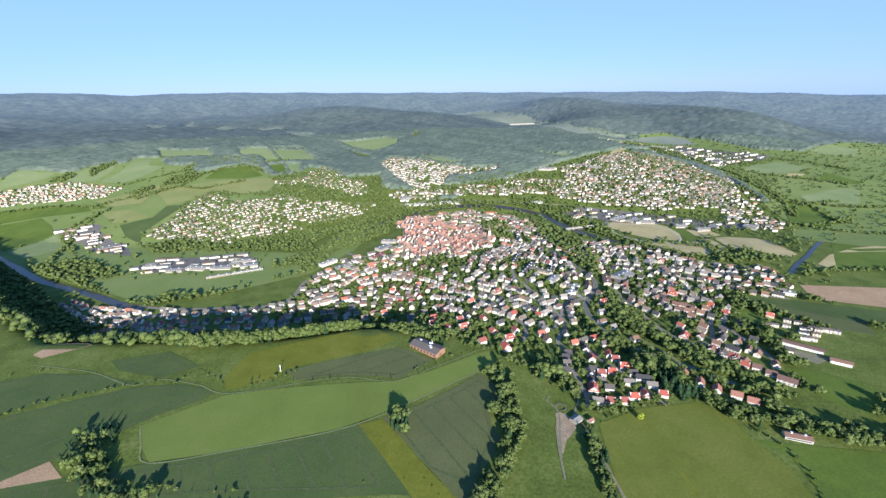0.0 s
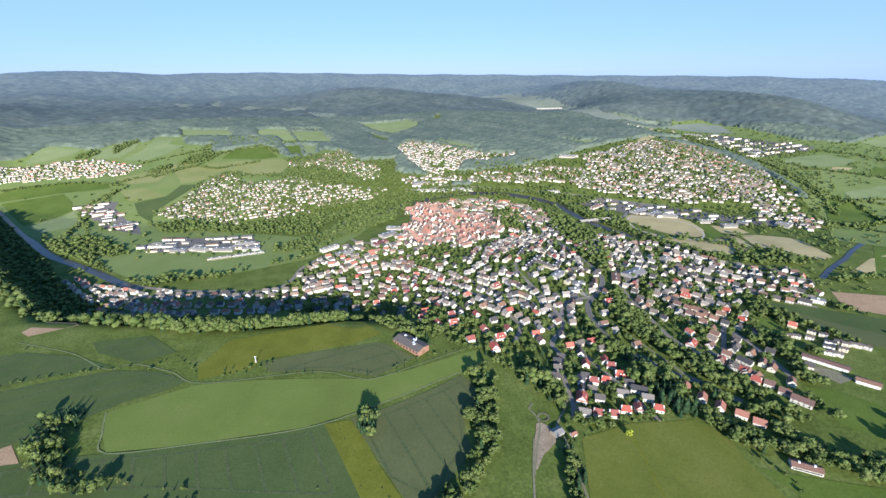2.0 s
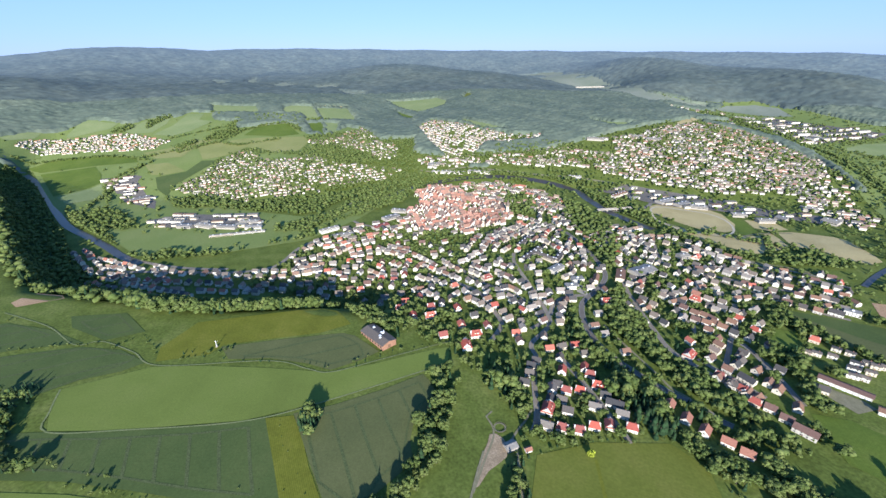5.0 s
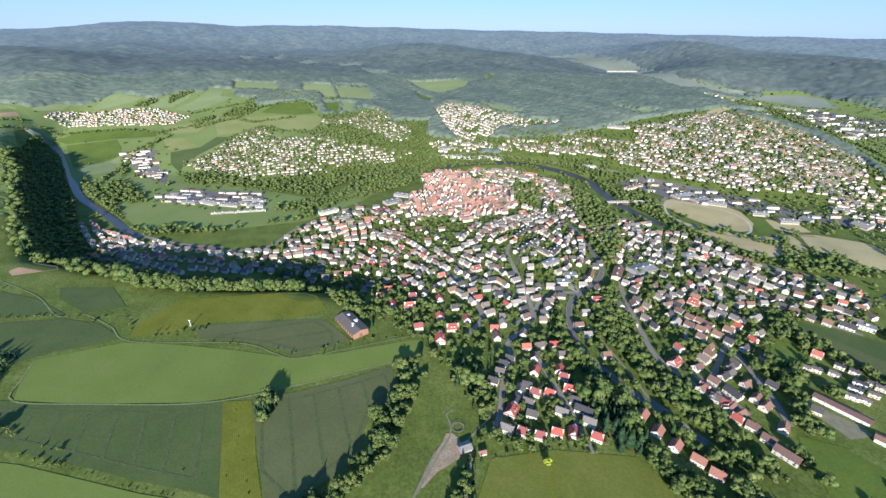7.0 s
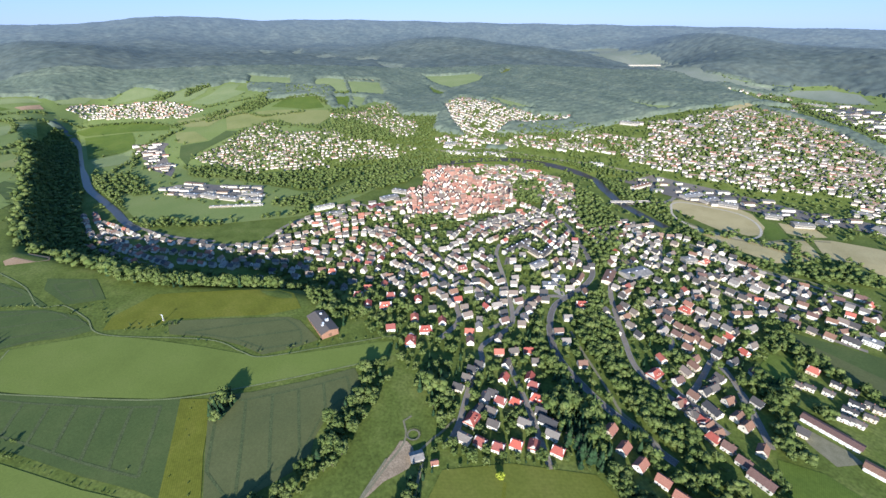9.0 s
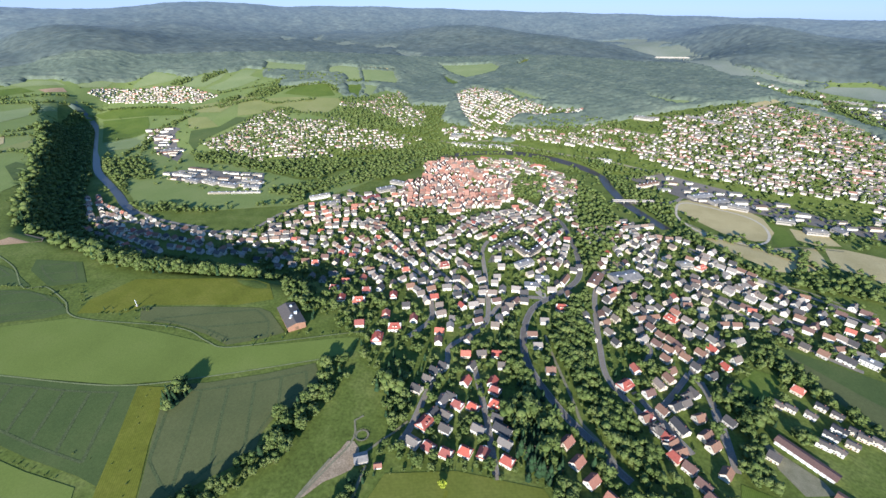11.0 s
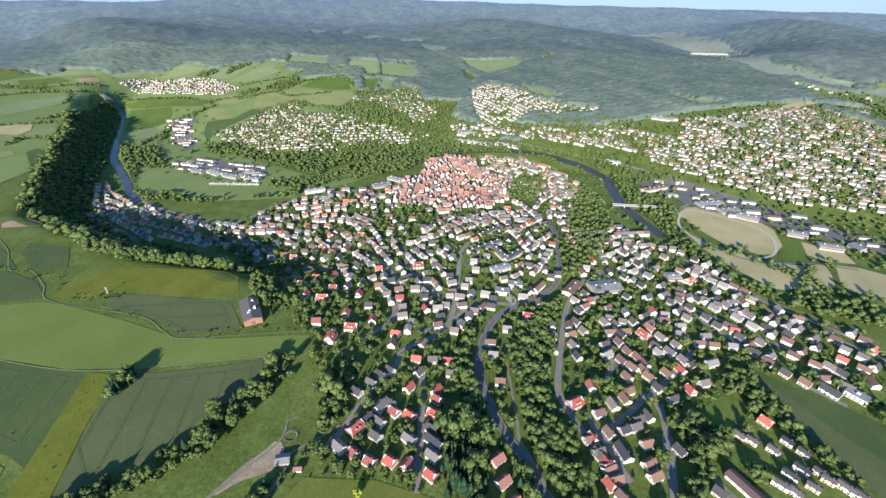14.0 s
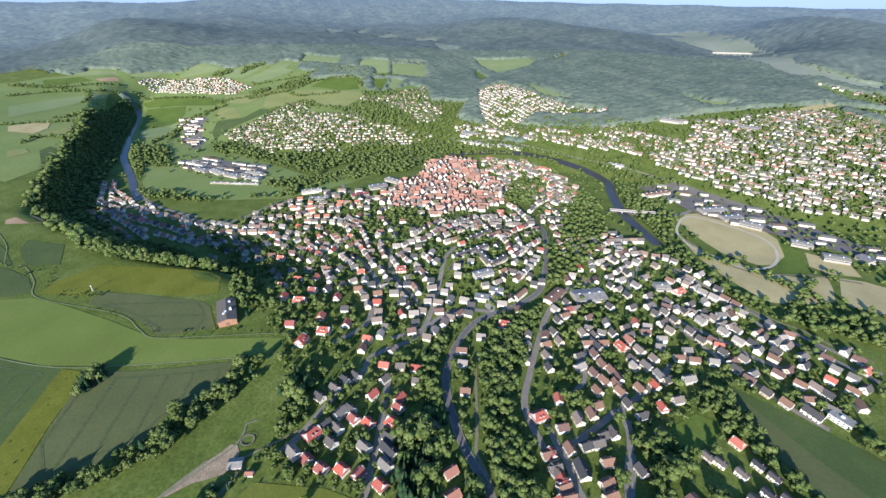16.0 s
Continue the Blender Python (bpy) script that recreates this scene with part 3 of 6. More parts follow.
road("track", 1.8, [(109, 327), (116, 361), (122, 388), (119, 402), (113, 411), (118, 419)])
road("track", 2.2, [(134, 378), (145, 402), (151, 413), (158, 430)])
road("street", 6, [(-546, 659), (-457, 672), (-348, 687), (-290, 719), (-283, 797), (-261, 845), (-215, 904)])
road("street", 5, [(-227, 961), (-262, 1009), (-277, 1060), (-268, 1089), (-231, 1085)])
road("street", 7, [(-1118, 1328), (-1010, 1237), (-906, 1133), (-823, 1055), (-715, 981), (-617, 952)])
road("street", 5, [(323, 1098), (401, 1120), (447, 1158), (480, 1245)])
road("street", 5, [(312, 1093), (388, 1111), (436, 1139), (462, 1195), (460, 1254)])
road("street", 5, [(-275, 1084), (-275, 1040), (-260, 996), (-235, 959), (-203, 935), (-170, 926)])
road("track", 7, [(-163, 1347), (-110, 1342), (-33, 1371), (50, 1362), (131, 1350), (207, 1339), (280, 1336), (350, 1319), (416, 1301), (465, 1280)])
road("street", 5, [(-592, 711), (-525, 696), (-463, 689), (-412, 690), (-367, 696)])
road("track", 4, [(405, 1066), (454, 1037), (494, 994), (534, 968), (581, 979), (622, 1000), (687, 1012)])
road("oval_track", 4.5, [(443, 1128), (465, 1148), (512, 1136), (561, 1115), (583, 1085), (587, 1045), (576, 1007), (555, 983), (527, 977), (484, 991), (453, 1031), (438, 1071), (443, 1128)])
road("street", 3.2, [(33, 758), (60, 718), (91, 688), (120, 671), (147, 655), (171, 631)])
road("track", 3.2, [(-24, 846), (7, 838), (33, 846), (50, 873), (69, 902), (94, 936)])
road("street", 3.2, [(368, 602), (375, 626), (368, 647), (365, 677)])
road("street", 4, [(411, 820), (440, 794), (474, 777), (510, 766), (538, 752), (575, 748)])
road("street", 4, [(443, 920), (481, 891), (516, 866), (546, 843), (587, 824), (627, 805), (657, 790)])
road("street", 3.2, [(388, 821), (390, 866), (396, 905)])
road("street", 4, [(356, 551), (371, 533), (383, 521), (396, 503), (405, 493)])
road("street", 4, [(412, 601), (400, 575), (388, 551), (376, 530)])
road("street", 4, [(423, 593), (429, 565), (431, 535), (436, 509)])


def water(points, width):
    ROADS.append((points, width + 5))
    bm = bmesh.new()
    ribbon_mesh(bm, points, width, 0.6, 12)
    tagged(link("water", bm, WATER), "dark blue slow river between wooded banks", "river", kind="structure")


water([(-1640, 1290), (-1459, 1206), (-1409, 1190), (-1275, 1119), (-1085, 988), (-974, 911), (-858, 835), (-759, 789), (-668, 748), (-606, 716), (-540, 690)], 16)
water([(-293, 900), (-248, 1029), (-203, 1135), (-132, 1253), (15, 1313), (153, 1313), (272, 1264), (309, 1177), (341, 1100), (371, 1055), (416, 992)], 20)
water([(674, 782), (720, 826), (781, 875), (836, 926), (901, 974), (988, 1002), (1113, 1041)], 9)


def apron(name, poly, stuff, words):
    tagged(link(name, draped(poly, 0.36, 15), stuff), words, "yard", kind="structure")


apron("yard_1", [(464, 538), (476, 524), (504, 505), (510, 494), (486, 484), (472, 504)], GRAVEL, "pale gravel loading yard")
apron("yard_2", [(108, 330), (110, 352), (114, 368), (117, 381), (118, 390), (124, 392), (131, 388), (136, 380), (135, 368), (128, 359), (120, 350), (113, 334)], DIRT, "bare earth yard by the field barn")
apron("yard_3", [(322, 828), (343, 830), (349, 800), (327, 796)], DIRT, "bare sandy plot in the town")
apron("square", [(230, 690), (225, 729), (236, 728), (247, 679)], CONCRETE, "pale paved town square")
apron("car_park", [(149, 736), (149, 769), (162, 772), (168, 745)], ASPHALT, "grey asphalt car park by the school")

# ---- houses ----
def walls_mesh(L, W, eave, rise, below=2.0):
    bm = bmesh.new()
    a, b = L / 2, W / 2
    v = [bm.verts.new(p) for p in ((-a, -b, -below), (a, -b, -below), (a, b, -below), (-a, b, -below), (-a, -b, eave), (a, -b, eave), (a, b, eave), (-a, b, eave), (-a, 0, eave + rise), (a, 0, eave + rise))]
    for f in ((3, 2, 1, 0), (0, 1, 5, 4), (2, 3, 7, 6), (1, 2, 6, 9, 5), (3, 0, 4, 8, 7), (4, 5, 9, 8), (6, 7, 8, 9)):
        bm.faces.new([v[i] for i in f])
    return bm


def roof_mesh(L, W, eave, rise, out=0.55, thick=0.28, hip=0.0):
    """Two pitched slabs with overhang; hip pulls the ridge ends in."""
    bm = bmesh.new()
    a, b = L / 2 + out, W / 2 + out
    low = eave - rise * out / (W / 2) + 0.06
    top = eave + rise + 0.06
    h = hip
    lower = [(-a, -b, low), (a, -b, low), (a, b, low), (-a, b, low), (-a + h, 0, top), (a - h, 0, top)]
    v = [bm.verts.new(p) for p in lower] + [bm.verts.new((x, y, z + thick)) for x, y, z in lower]
    for f in ((0, 4, 5, 1), (2, 5, 4, 3), (6, 7, 11, 10), (8, 9, 10, 11), (0, 1, 7, 6), (2, 3, 9, 8)):
        bm.faces.new([v[i] for i in f])
    if h:
        for f in ((1, 5, 2), (3, 4, 0), (7, 8, 11), (9, 6, 10), (1, 2, 8, 7), (3, 0, 6, 9)):
            bm.faces.new([v[i] for i in f])
    else:
        for f in ((1, 5, 11, 7), (5, 2, 8, 11), (3, 4, 10, 9), (4, 0, 6, 10)):
            bm.faces.new([v[i] for i in f])
    return bm


SHARED = {}


def shared_part(key, name, make, material, parent, m, label=""):
    """A part whose mesh is made once and used again."""
    if key not in SHARED:
        ob = part(name, make(), material, parent, label)
        SHARED[key] = ob.data
    else:
        ob = new(name, SHARED[key])
        ob.parent = parent
        tagged(ob, label)
    ob.matrix_local = m
    return ob


def house(words, L, W, eave, pitch, tile, hip=0.0, storeys=2, dormers=0, wall=None, group="town houses", name="house"):
    rise = W / 2 * math.tan(radians(pitch))
    h = tagged(new(name), words, "house", group)
    part("wall", walls_mesh(L, W, eave, rise), wall or PLASTER, h)
    part("roof", roof_mesh(L, W, eave, rise, hip=hip), tile, h)
    cx, cy = L * 0.22, W * 0.12
    top = eave + rise * (1 - abs(cy) / (W / 2))
    part("chimney", boxed(cx - 0.35, cy - 0.35, top - 0.6, cx + 0.35, cy + 0.35, top + 1.5), CHIMNEY_BRICK, h)
    pane = lambda: boxed(-0.65, -0.05, -0.7, 0.65, 0.05, 0.7)
    for s in range(storeys):
        z = 1.55 + 2.7 * s
        if z > eave - 0.7:
            break
        for side in (-1, 1):
            n = max(2, int(L / 4.2))
            for i in range(n):
                x = -L / 2 + (i + 0.5) * L / n
                shared_part("window", "window", pane, GLASS, h, pose(x, side * (W / 2 + 0.03), z))
    for side in (-1, 1):
        shared_part("window", "window", pane, GLASS, h, pose(side * (L / 2 + 0.03), 0, eave - 0.2, 0, 0, 90))
    shared_part("door", "door", lambda: boxed(-0.5, -0.06, -1.02, 0.5, 0.06, 1.02), DOOR_WOOD, h, pose(-L * 0.06, -W / 2 - 0.035, 1.05))
    for i in range(dormers):
        bm = walls_mesh(2.2, 2.0, 1.1, 0.7, 0)
        bmesh.ops.transform(bm, matrix=pose((i - (dormers - 1) / 2) * 3.4, -W * 0.30, eave + rise * 0.36, 0, 0, 90), verts=bm.verts)
        d = part("dormer", bm, wall or PLASTER, h)
        bm = roof_mesh(2.2, 2.0, 1.1, 0.7, 0.2, 0.12)
        bmesh.ops.transform(bm, matrix=pose((i - (dormers - 1) / 2) * 3.4, -W * 0.30, eave + rise * 0.36, 0, 0, 90), verts=bm.verts)
        part("dormer_roof", bm, tile, d)
    return h


def flat_block(words, L, W, tall):
    h = tagged(new("apartment_block"), words, "apartment block", "estate blocks")
    part("wall", boxed(-L / 2, -W / 2, -2, L / 2, W / 2, tall), PLASTER, h)
    part("roof", boxed(-L / 2 - 0.3, -W / 2 - 0.3, tall + 0.003, L / 2 + 0.3, W / 2 + 0.3, tall + 0.45), FLAT_ROOF, h)
    part("stair_head", boxed(-1.5, -1.2, tall + 0.45, 1.5, 1.2, tall + 1.8), WHITE_PAINT, h)
    pane = lambda: boxed(-0.65, -0.05, -0.7, 0.65, 0.05, 0.7)
    for s in range(int(tall / 2.7)):
        for side in (-1, 1):
            n = int(L / 3.6)
            for i in range(n):
                shared_part("window", "window", pane, GLASS, h, pose(-L / 2 + (i + 0.5) * L / n, side * (W / 2 + 0.03), 1.5 + 2.7 * s))
    return h


MODELS = {
    "g": [house("white plastered house with dark grey tiled gable roof", 10.5, 8.6, 4.5, 42, GREY_TILE),
          house("pale rendered house with steep slate-grey roof", 9.6, 8.2, 4.4, 45, GREY_TILE),
          house("white detached house with weathered pale tiled roof", 12.0, 9.2, 4.8, 36, PALE_TILE)],
    "r": [house("white house with bright red tiled gable roof", 10.4, 8.8, 4.3, 42, RED_TILE),
          house("white house with red half-hipped roof", 10.8, 9.2, 4.4, 40, RED_TILE, hip=2.2)],
    "b": [house("cream house with weathered brown tiled roof", 10.4, 8.6, 4.6, 42, BROWN_TILE),
          house("white house with brown tiled gable roof", 11.4, 8.8, 4.4, 40, BROWN_TILE)],
    "o": [house("white house with orange-brown tiled gable roof", 11.5, 9.2, 4.3, 40, ORANGE_TILE)],
    "R": [house("large white villa with red hipped roof and dormers", 15.0, 11.5, 5.0, 38, RED_TILE, hip=3.0, dormers=2, name="villa")],
    "G": [house("long white house with dark grey tiled roof", 17.0, 10.0, 5.0, 36, GREY_TILE, name="long_house")],
    "B": [house("long white terrace house with brown tiled roof", 20.0, 9.5, 5.2, 38, BROWN_TILE, name="long_house")],
    "F": [house("long low white terrace house with dark flat-pitched roof", 12.0, 6.4, 5.2, 16, GREY_TILE, group="estate terraces", name="terrace_house"), house("short white row house with dark roof", 9.5, 6.2, 5.0, 18, GREY_TILE, group="estate terraces", name="terrace_house")],
    "W": [flat_block("large white flat-roofed apartment building", 19.0, 11.0, 6.0)],
}
USED, HOUSES = set(), []


def quarter(name, angle, kinds, spots):
    for k, (x, y) in zip(kinds, spots):
        model = rng.choice(MODELS[k])
        turn = angle + rng.uniform(-7, 7) + (90 if k not in "FWBG" and rng.random() < 0.35 else 0)
        m = pose(x, y, height(x, y) - 0.1, 0, 0, turn)
        if model.name not in USED:
            USED.add(model.name)
            model.matrix_world = m
        else:
            copy_thing(model, m)
        HOUSES.append((x, y))


quarter("hillside_street", -10, "ggggggrrrrrRgGgrggRgrrrrggg", [(151, 467), (156, 483), (158, 497), (164, 507), (180, 463), (186, 471), (195, 464), (193, 496), (210, 467), (219, 506), (224, 496), (231, 478), (235, 464), (243, 453), (248, 440), (254, 424), (222, 445), (177, 446), (174, 432), (172, 410), (187, 411), (203, 411), (218, 419), (233, 423), (189, 448), (194, 434), (192, 519)])
quarter("villas", 20, "rRrrrrRRrrgrggrg", [(2, 565), (25, 570), (-21, 612), (20, 598), (68, 561), (49, 530), (80, 516), (89, 543), (57, 603), (102, 568), (82, 589), (-22, 585), (-58, 608), (-88, 622), (-107, 659), (-61, 639)])
quarter("school_slope", 35, "bgggrgggggbgbrggggggRggggggggggggb", [(-28, 754), (-3, 709), (12, 735), (34, 709), (42, 673), (62, 656), (76, 652), (64, 692), (79, 682), (92, 671), (68, 633), (88, 622), (96, 639), (107, 623), (120, 608), (128, 593), (42, 765), (67, 757), (56, 786), (78, 774), (90, 704), (113, 714), (132, 703), (119, 677), (140, 670), (153, 686), (144, 699), (162, 667), (114, 652), (133, 641), (147, 638), (160, 628), (171, 614), (175, 598)])
quarter("plaza_street", 15, "ggggggWWggRgggg", [(167, 638), (176, 663), (187, 675), (204, 684), (216, 679), (220, 663), (222, 700), (233, 723), (250, 702), (256, 719), (268, 666), (202, 631), (204, 644), (199, 611), (197, 598)])
quarter("north_slope", 15, "gbggggggggGggggggggggggbgggggb", [(-29, 837), (-48, 848), (17, 798), (95, 813), (108, 764), (127, 744), (89, 744), (164, 903), (182, 895), (205, 883), (186, 933), (214, 907), (186, 835), (216, 844), (239, 848), (242, 818), (236, 777), (229, 756), (272, 766), (261, 779), (279, 778), (100, 849), (111, 874), (122, 900), (146, 893), (74, 814), (49, 842), (35, 827), (81, 881), (101, 914)])
quarter("east_lanes", -35, "ggggggggggggRggggggggggggggggbggg", [(340, 877), (351, 868), (360, 892), (380, 892), (382, 865), (361, 841), (377, 841), (367, 819), (398, 838), (391, 807), (406, 865), (417, 907), (452, 850), (416, 819), (420, 796), (441, 817), (439, 791), (429, 782), (438, 766), (452, 780), (448, 755), (461, 805), (467, 825), (482, 815), (481, 794), (495, 807), (504, 798), (470, 766), (482, 754), (494, 759), (513, 799), (520, 794), (506, 784)])
quarter("river_lanes", -30, "ggggggggggbgggggggbgggbgggWGbgbgrbgg", [(527, 837), (495, 858), (481, 864), (500, 882), (464, 893), (454, 884), (472, 871), (460, 919), (476, 912), (505, 742), (513, 730), (521, 773), (525, 741), (535, 776), (547, 794), (559, 792), (570, 790), (558, 773), (567, 745), (583, 761), (583, 777), (602, 801), (607, 787), (589, 729), (598, 722), (597, 701), (603, 691), (580, 686), (559, 689), (543, 696), (528, 708), (517, 719), (641, 784), (638, 801), (629, 811), (634, 751)])
quarter("middle_lanes", -40, "ggbggGgggRogggggggbbbbgrggggbggrbbbbb", [(375, 769), (400, 781), (355, 731), (369, 700), (356, 699), (374, 684), (388, 716), (399, 734), (406, 722), (401, 696), (407, 713), (420, 700), (415, 680), (430, 677), (436, 693), (444, 669), (361, 656), (366, 640), (376, 668), (387, 656), (397, 651), (382, 638), (323, 749), (329, 735), (337, 742), (323, 707), (324, 683), (335, 670), (323, 656), (329, 639), (337, 622), (441, 651), (428, 639), (411, 625), (405, 633), (394, 632), (390, 614)])
quarter("south_lanes", -45, "RbgbbgbgggbbgGbrbbgbgggrgg", [(347, 554), (370, 552), (381, 569), (391, 582), (393, 594), (394, 543), (382, 533), (405, 561), (413, 569), (403, 551), (414, 536), (367, 518), (376, 508), (396, 518), (387, 495), (383, 501), (393, 488), (417, 516), (441, 542), (422, 506), (420, 612), (434, 603), (463, 641), (450, 624), (472, 678), (451, 665)])
quarter("railway_houses", -35, "ooooogrgrrbbB", [(299, 462), (310, 445), (323, 432), (340, 422), (352, 411), (266, 493), (369, 520), (376, 506), (386, 498), (389, 482), (400, 475), (409, 462), (418, 447)])
quarter("estate", -28, "rFFFFFFFFFFFFFF", [(514, 613), (490, 584), (500, 583), (516, 580), (529, 596), (540, 589), (525, 558), (535, 569), (516, 545), (548, 572), (553, 567), (564, 565), (540, 554), (526, 542), (574, 561)])
quarter("church_side", 10, "bgbgrbgrbrbbgrggggbggbgggggbrgggg", [(-162, 706), (-129, 689), (-103, 680), (-79, 672), (-84, 699), (-91, 728), (-71, 726), (-49, 714), (-55, 743), (-54, 766), (-102, 758), (-129, 770), (-133, 743), (-161, 754), (-160, 730), (-188, 741), (-218, 752), (-217, 779), (-206, 799), (-165, 682), (-192, 691), (-168, 660), (-199, 666), (-154, 630), (-137, 642), (-41, 686), (-38, 650), (-9, 660), (-4, 628), (22, 632), (7, 666), (33, 611), (44, 628)])
quarter("shaded_row", 5, "brbrbgbgbggbggggggbggggggbggbg", [(-494, 631), (-474, 633), (-456, 633), (-436, 634), (-419, 637), (-401, 638), (-382, 639), (-365, 642), (-345, 641), (-326, 640), (-417, 671), (-395, 672), (-377, 680), (-454, 670), (-333, 676), (-312, 671), (-489, 667), (-288, 628), (-276, 640), (-248, 639), (-236, 652), (-198, 634), (-155, 597), (-204, 609), (-293, 677), (-268, 673), (-234, 672), (-577, 642), (-537, 631), (-513, 626)])
quarter("depot_yard", -28, "bg", [(428, 480), (470, 514)])


def hall(a, b, wide, kind):
    """A works hall or school wing from end to end."""
    a, b = Vector(a), Vector(b)
    L, turn = max((b - a).length, 16), math.degrees(math.atan2(b.y - a.y, b.x - a.x))
    tall = 3.6 if wide <= 10 else 6.0 if wide > 12 else 7.0
    x, y = (a + b) / 2
    roof = {"W": WHITE_ROOF, "G": METAL_ROOF, "B": BROWN_TILE, "R": RED_TILE}[kind]
    words = {"W": "large white works hall with pale flat roof", "G": "long white building with grey roof", "B": "long low building with brown roof", "R": "market hall with red roof"}[kind]
    h = tagged(new("hall"), words, "hall", "works halls")
    rise = wide * (0.06 if kind in "W" else 0.2 if wide < 13 else 0.1)
    tile = GREY_TILE if kind == "G" and wide < 13 else roof
    part("wall", walls_mesh(L, wide, tall, rise), PLASTER if wide < 15 else CONCRETE, h)
    part("roof", roof_mesh(L, wide, tall, rise, 0.4, 0.3), tile, h)
    for i in range(max(1, int(L / 12))):
        u = -L / 2 + (i + 0.5) * L / max(1, int(L / 12))
        part("roof_vent", boxed(u - 0.9, -0.9, tall + rise * 0.8, u + 0.9, 0.9, tall + rise + 1.1), WHITE_PAINT, h)
    for side in (-1, 1):
        part("window_band", boxed(-L / 2 + 1, side * wide / 2 - 0.06, tall - 2.4, L / 2 - 1, side * wide / 2 + 0.06, tall - 1.1), GLASS, h, "dark glazed window band")
    h.matrix_world = pose(x, y, min(height(*a), height(*b), height(x, y)), 0, 0, turn)
    HOUSES.append((x, y)), HOUSES.append(tuple(a)), HOUSES.append(tuple(b))


hall((-495, 823), (-454, 842), 8, "W")
hall((-452, 843), (-396, 869), 8, "W")
hall((-660, 885), (-639, 891), 14, "W")
hall((-600, 864), (-567, 866), 16, "G")
hall((-563, 878), (-522, 871), 18, "W")
hall((-510, 874), (-467, 876), 16, "G")
hall((-478, 909), (-436, 913), 18, "W")
hall((-447, 878), (-413, 887), 14, "G")
hall((-1040, 1144), (-1000, 1160), 14, "B")
hall((-976, 1095), (-928, 1121), 14, "B")
hall((-852, 1005), (-829, 1043), 18, "G")
hall((367, 1202), (409, 1245), 14, "B")
hall((472, 1173), (513, 1203), 22, "G")
hall((509, 1157), (539, 1180), 20, "G")
hall((537, 1154), (573, 1147), 22, "W")
hall((610, 1108), (640, 1108), 18, "W")
hall((648, 1075), (683, 1079), 20, "W")
hall((702, 1104), (715, 1087), 22, "G")
hall((785, 1173), (812, 1168), 26, "W")
hall((790, 1100), (810, 1078), 30, "W")
hall((496, 1635), (525, 1620), 22, "W")
hall((532, 1609), (575, 1597), 30, "W")
hall((348, 1611), (405, 1603), 26, "W")
hall((208, 1519), (236, 1526), 18, "W")
hall((-143, 1379), (-96, 1402), 28, "G")
hall((-123, 1335), (-23, 1333), 14, "W")
hall((-16, 1341), (49, 1340), 14, "W")
hall((269, 1330), (305, 1328), 12, "W")
hall((-273, 875), (-246, 906), 12, "W")
hall((-233, 855), (-201, 877), 18, "W")
hall((-161, 963), (-136, 992), 20, "G")
hall((-158, 1024), (-122, 1020), 16, "W")
hall((-167, 909), (-144, 936), 18, "R")
hall((328, 766), (362, 792), 26, "G")
hall((421, 846), (439, 855), 16, "W")
hall((301, 737), (309, 771), 14, "B")
hall((138, 831), (157, 878), 11, "G")
hall((145, 766), (176, 821), 11, "G")
hall((165, 806), (203, 774), 11, "G")
hall((200, 772), (213, 807), 11, "G")
hall((192, 738), (210, 761), 14, "G")
hall((351, 361), (374, 353), 10, "B")
hall((1041, 2233), (1105, 2191), 24, "W")
hall((1055, 2026), (1120, 1973), 26, "W")
hall((1086, 1863), (1148, 1830), 30, "W")
hall((810, 1832), (880, 1845), 20, "G")


# brick hall at the edge of the fields
barn = tagged(new("barn"), "red brick hall with dark roof beside a field", "barn")
part("wall", walls_mesh(44, 20, 6.5, 2.6), BRICK, barn)
part("roof", roof_mesh(44, 20, 6.5, 2.6, 0.8, 0.35), GREY_TILE, barn)
for u, v, s in ((-14, 4, 1.2), (2, 4.5, 1.9), (6, -1, 1.5), (9, -3, 1.0)):
    part("roof_box", boxed(u - s, v - 1.2, 7.2, u + s, v + 1.2, 9.6), WHITE_PAINT, barn, "white roof box")
part("vent_pipe", boxed(4, 5.5, 7, 4.5, 6.0, 13), WHITE_PAINT, barn)
for i in range(8):
    shared_part("tall_window", "window", lambda: boxed(-1.2, -0.06, -1.3, 1.2, 0.06, 1.3), GLASS, barn, pose(-19 + i * 5.4, -10.04, 3.4))
part("door", boxed(21.95, -2, 0, 22.07, 2, 4), DOOR_WOOD, barn)
barn.matrix_world = pose(-27, 504, height(-27, 504) - 0.5, 0, 0, -36.5)
HOUSES += [(-27, 504), (-45, 517), (-10, 491)]

# goods sheds with loading yard
for x, y, L, turn in ((496, 523, 46, -37.6), (517, 485, 22, -33)):
    shed = tagged(new("goods_shed"), "long low shed with brown roof and white doors", "shed", "goods sheds")
    part("wall", walls_mesh(L, 9, 4.6, 1.6), PLASTER, shed)
    part("roof", roof_mesh(L, 9, 4.6, 1.6, 1.0, 0.3), BROWN_TILE, shed)
    for i in range(int(L / 5)):
        shared_part("gate", "gate", lambda: boxed(-1.7, -0.07, -1.5, 1.7, 0.07, 1.5), WHITE_PAINT, shed, pose(-L / 2 + 2.6 + 5 * i, -4.54, 1.6))
    shed.matrix_world = pose(x, y, height(x, y), 0, 0, turn)
    HOUSES.append((x, y))

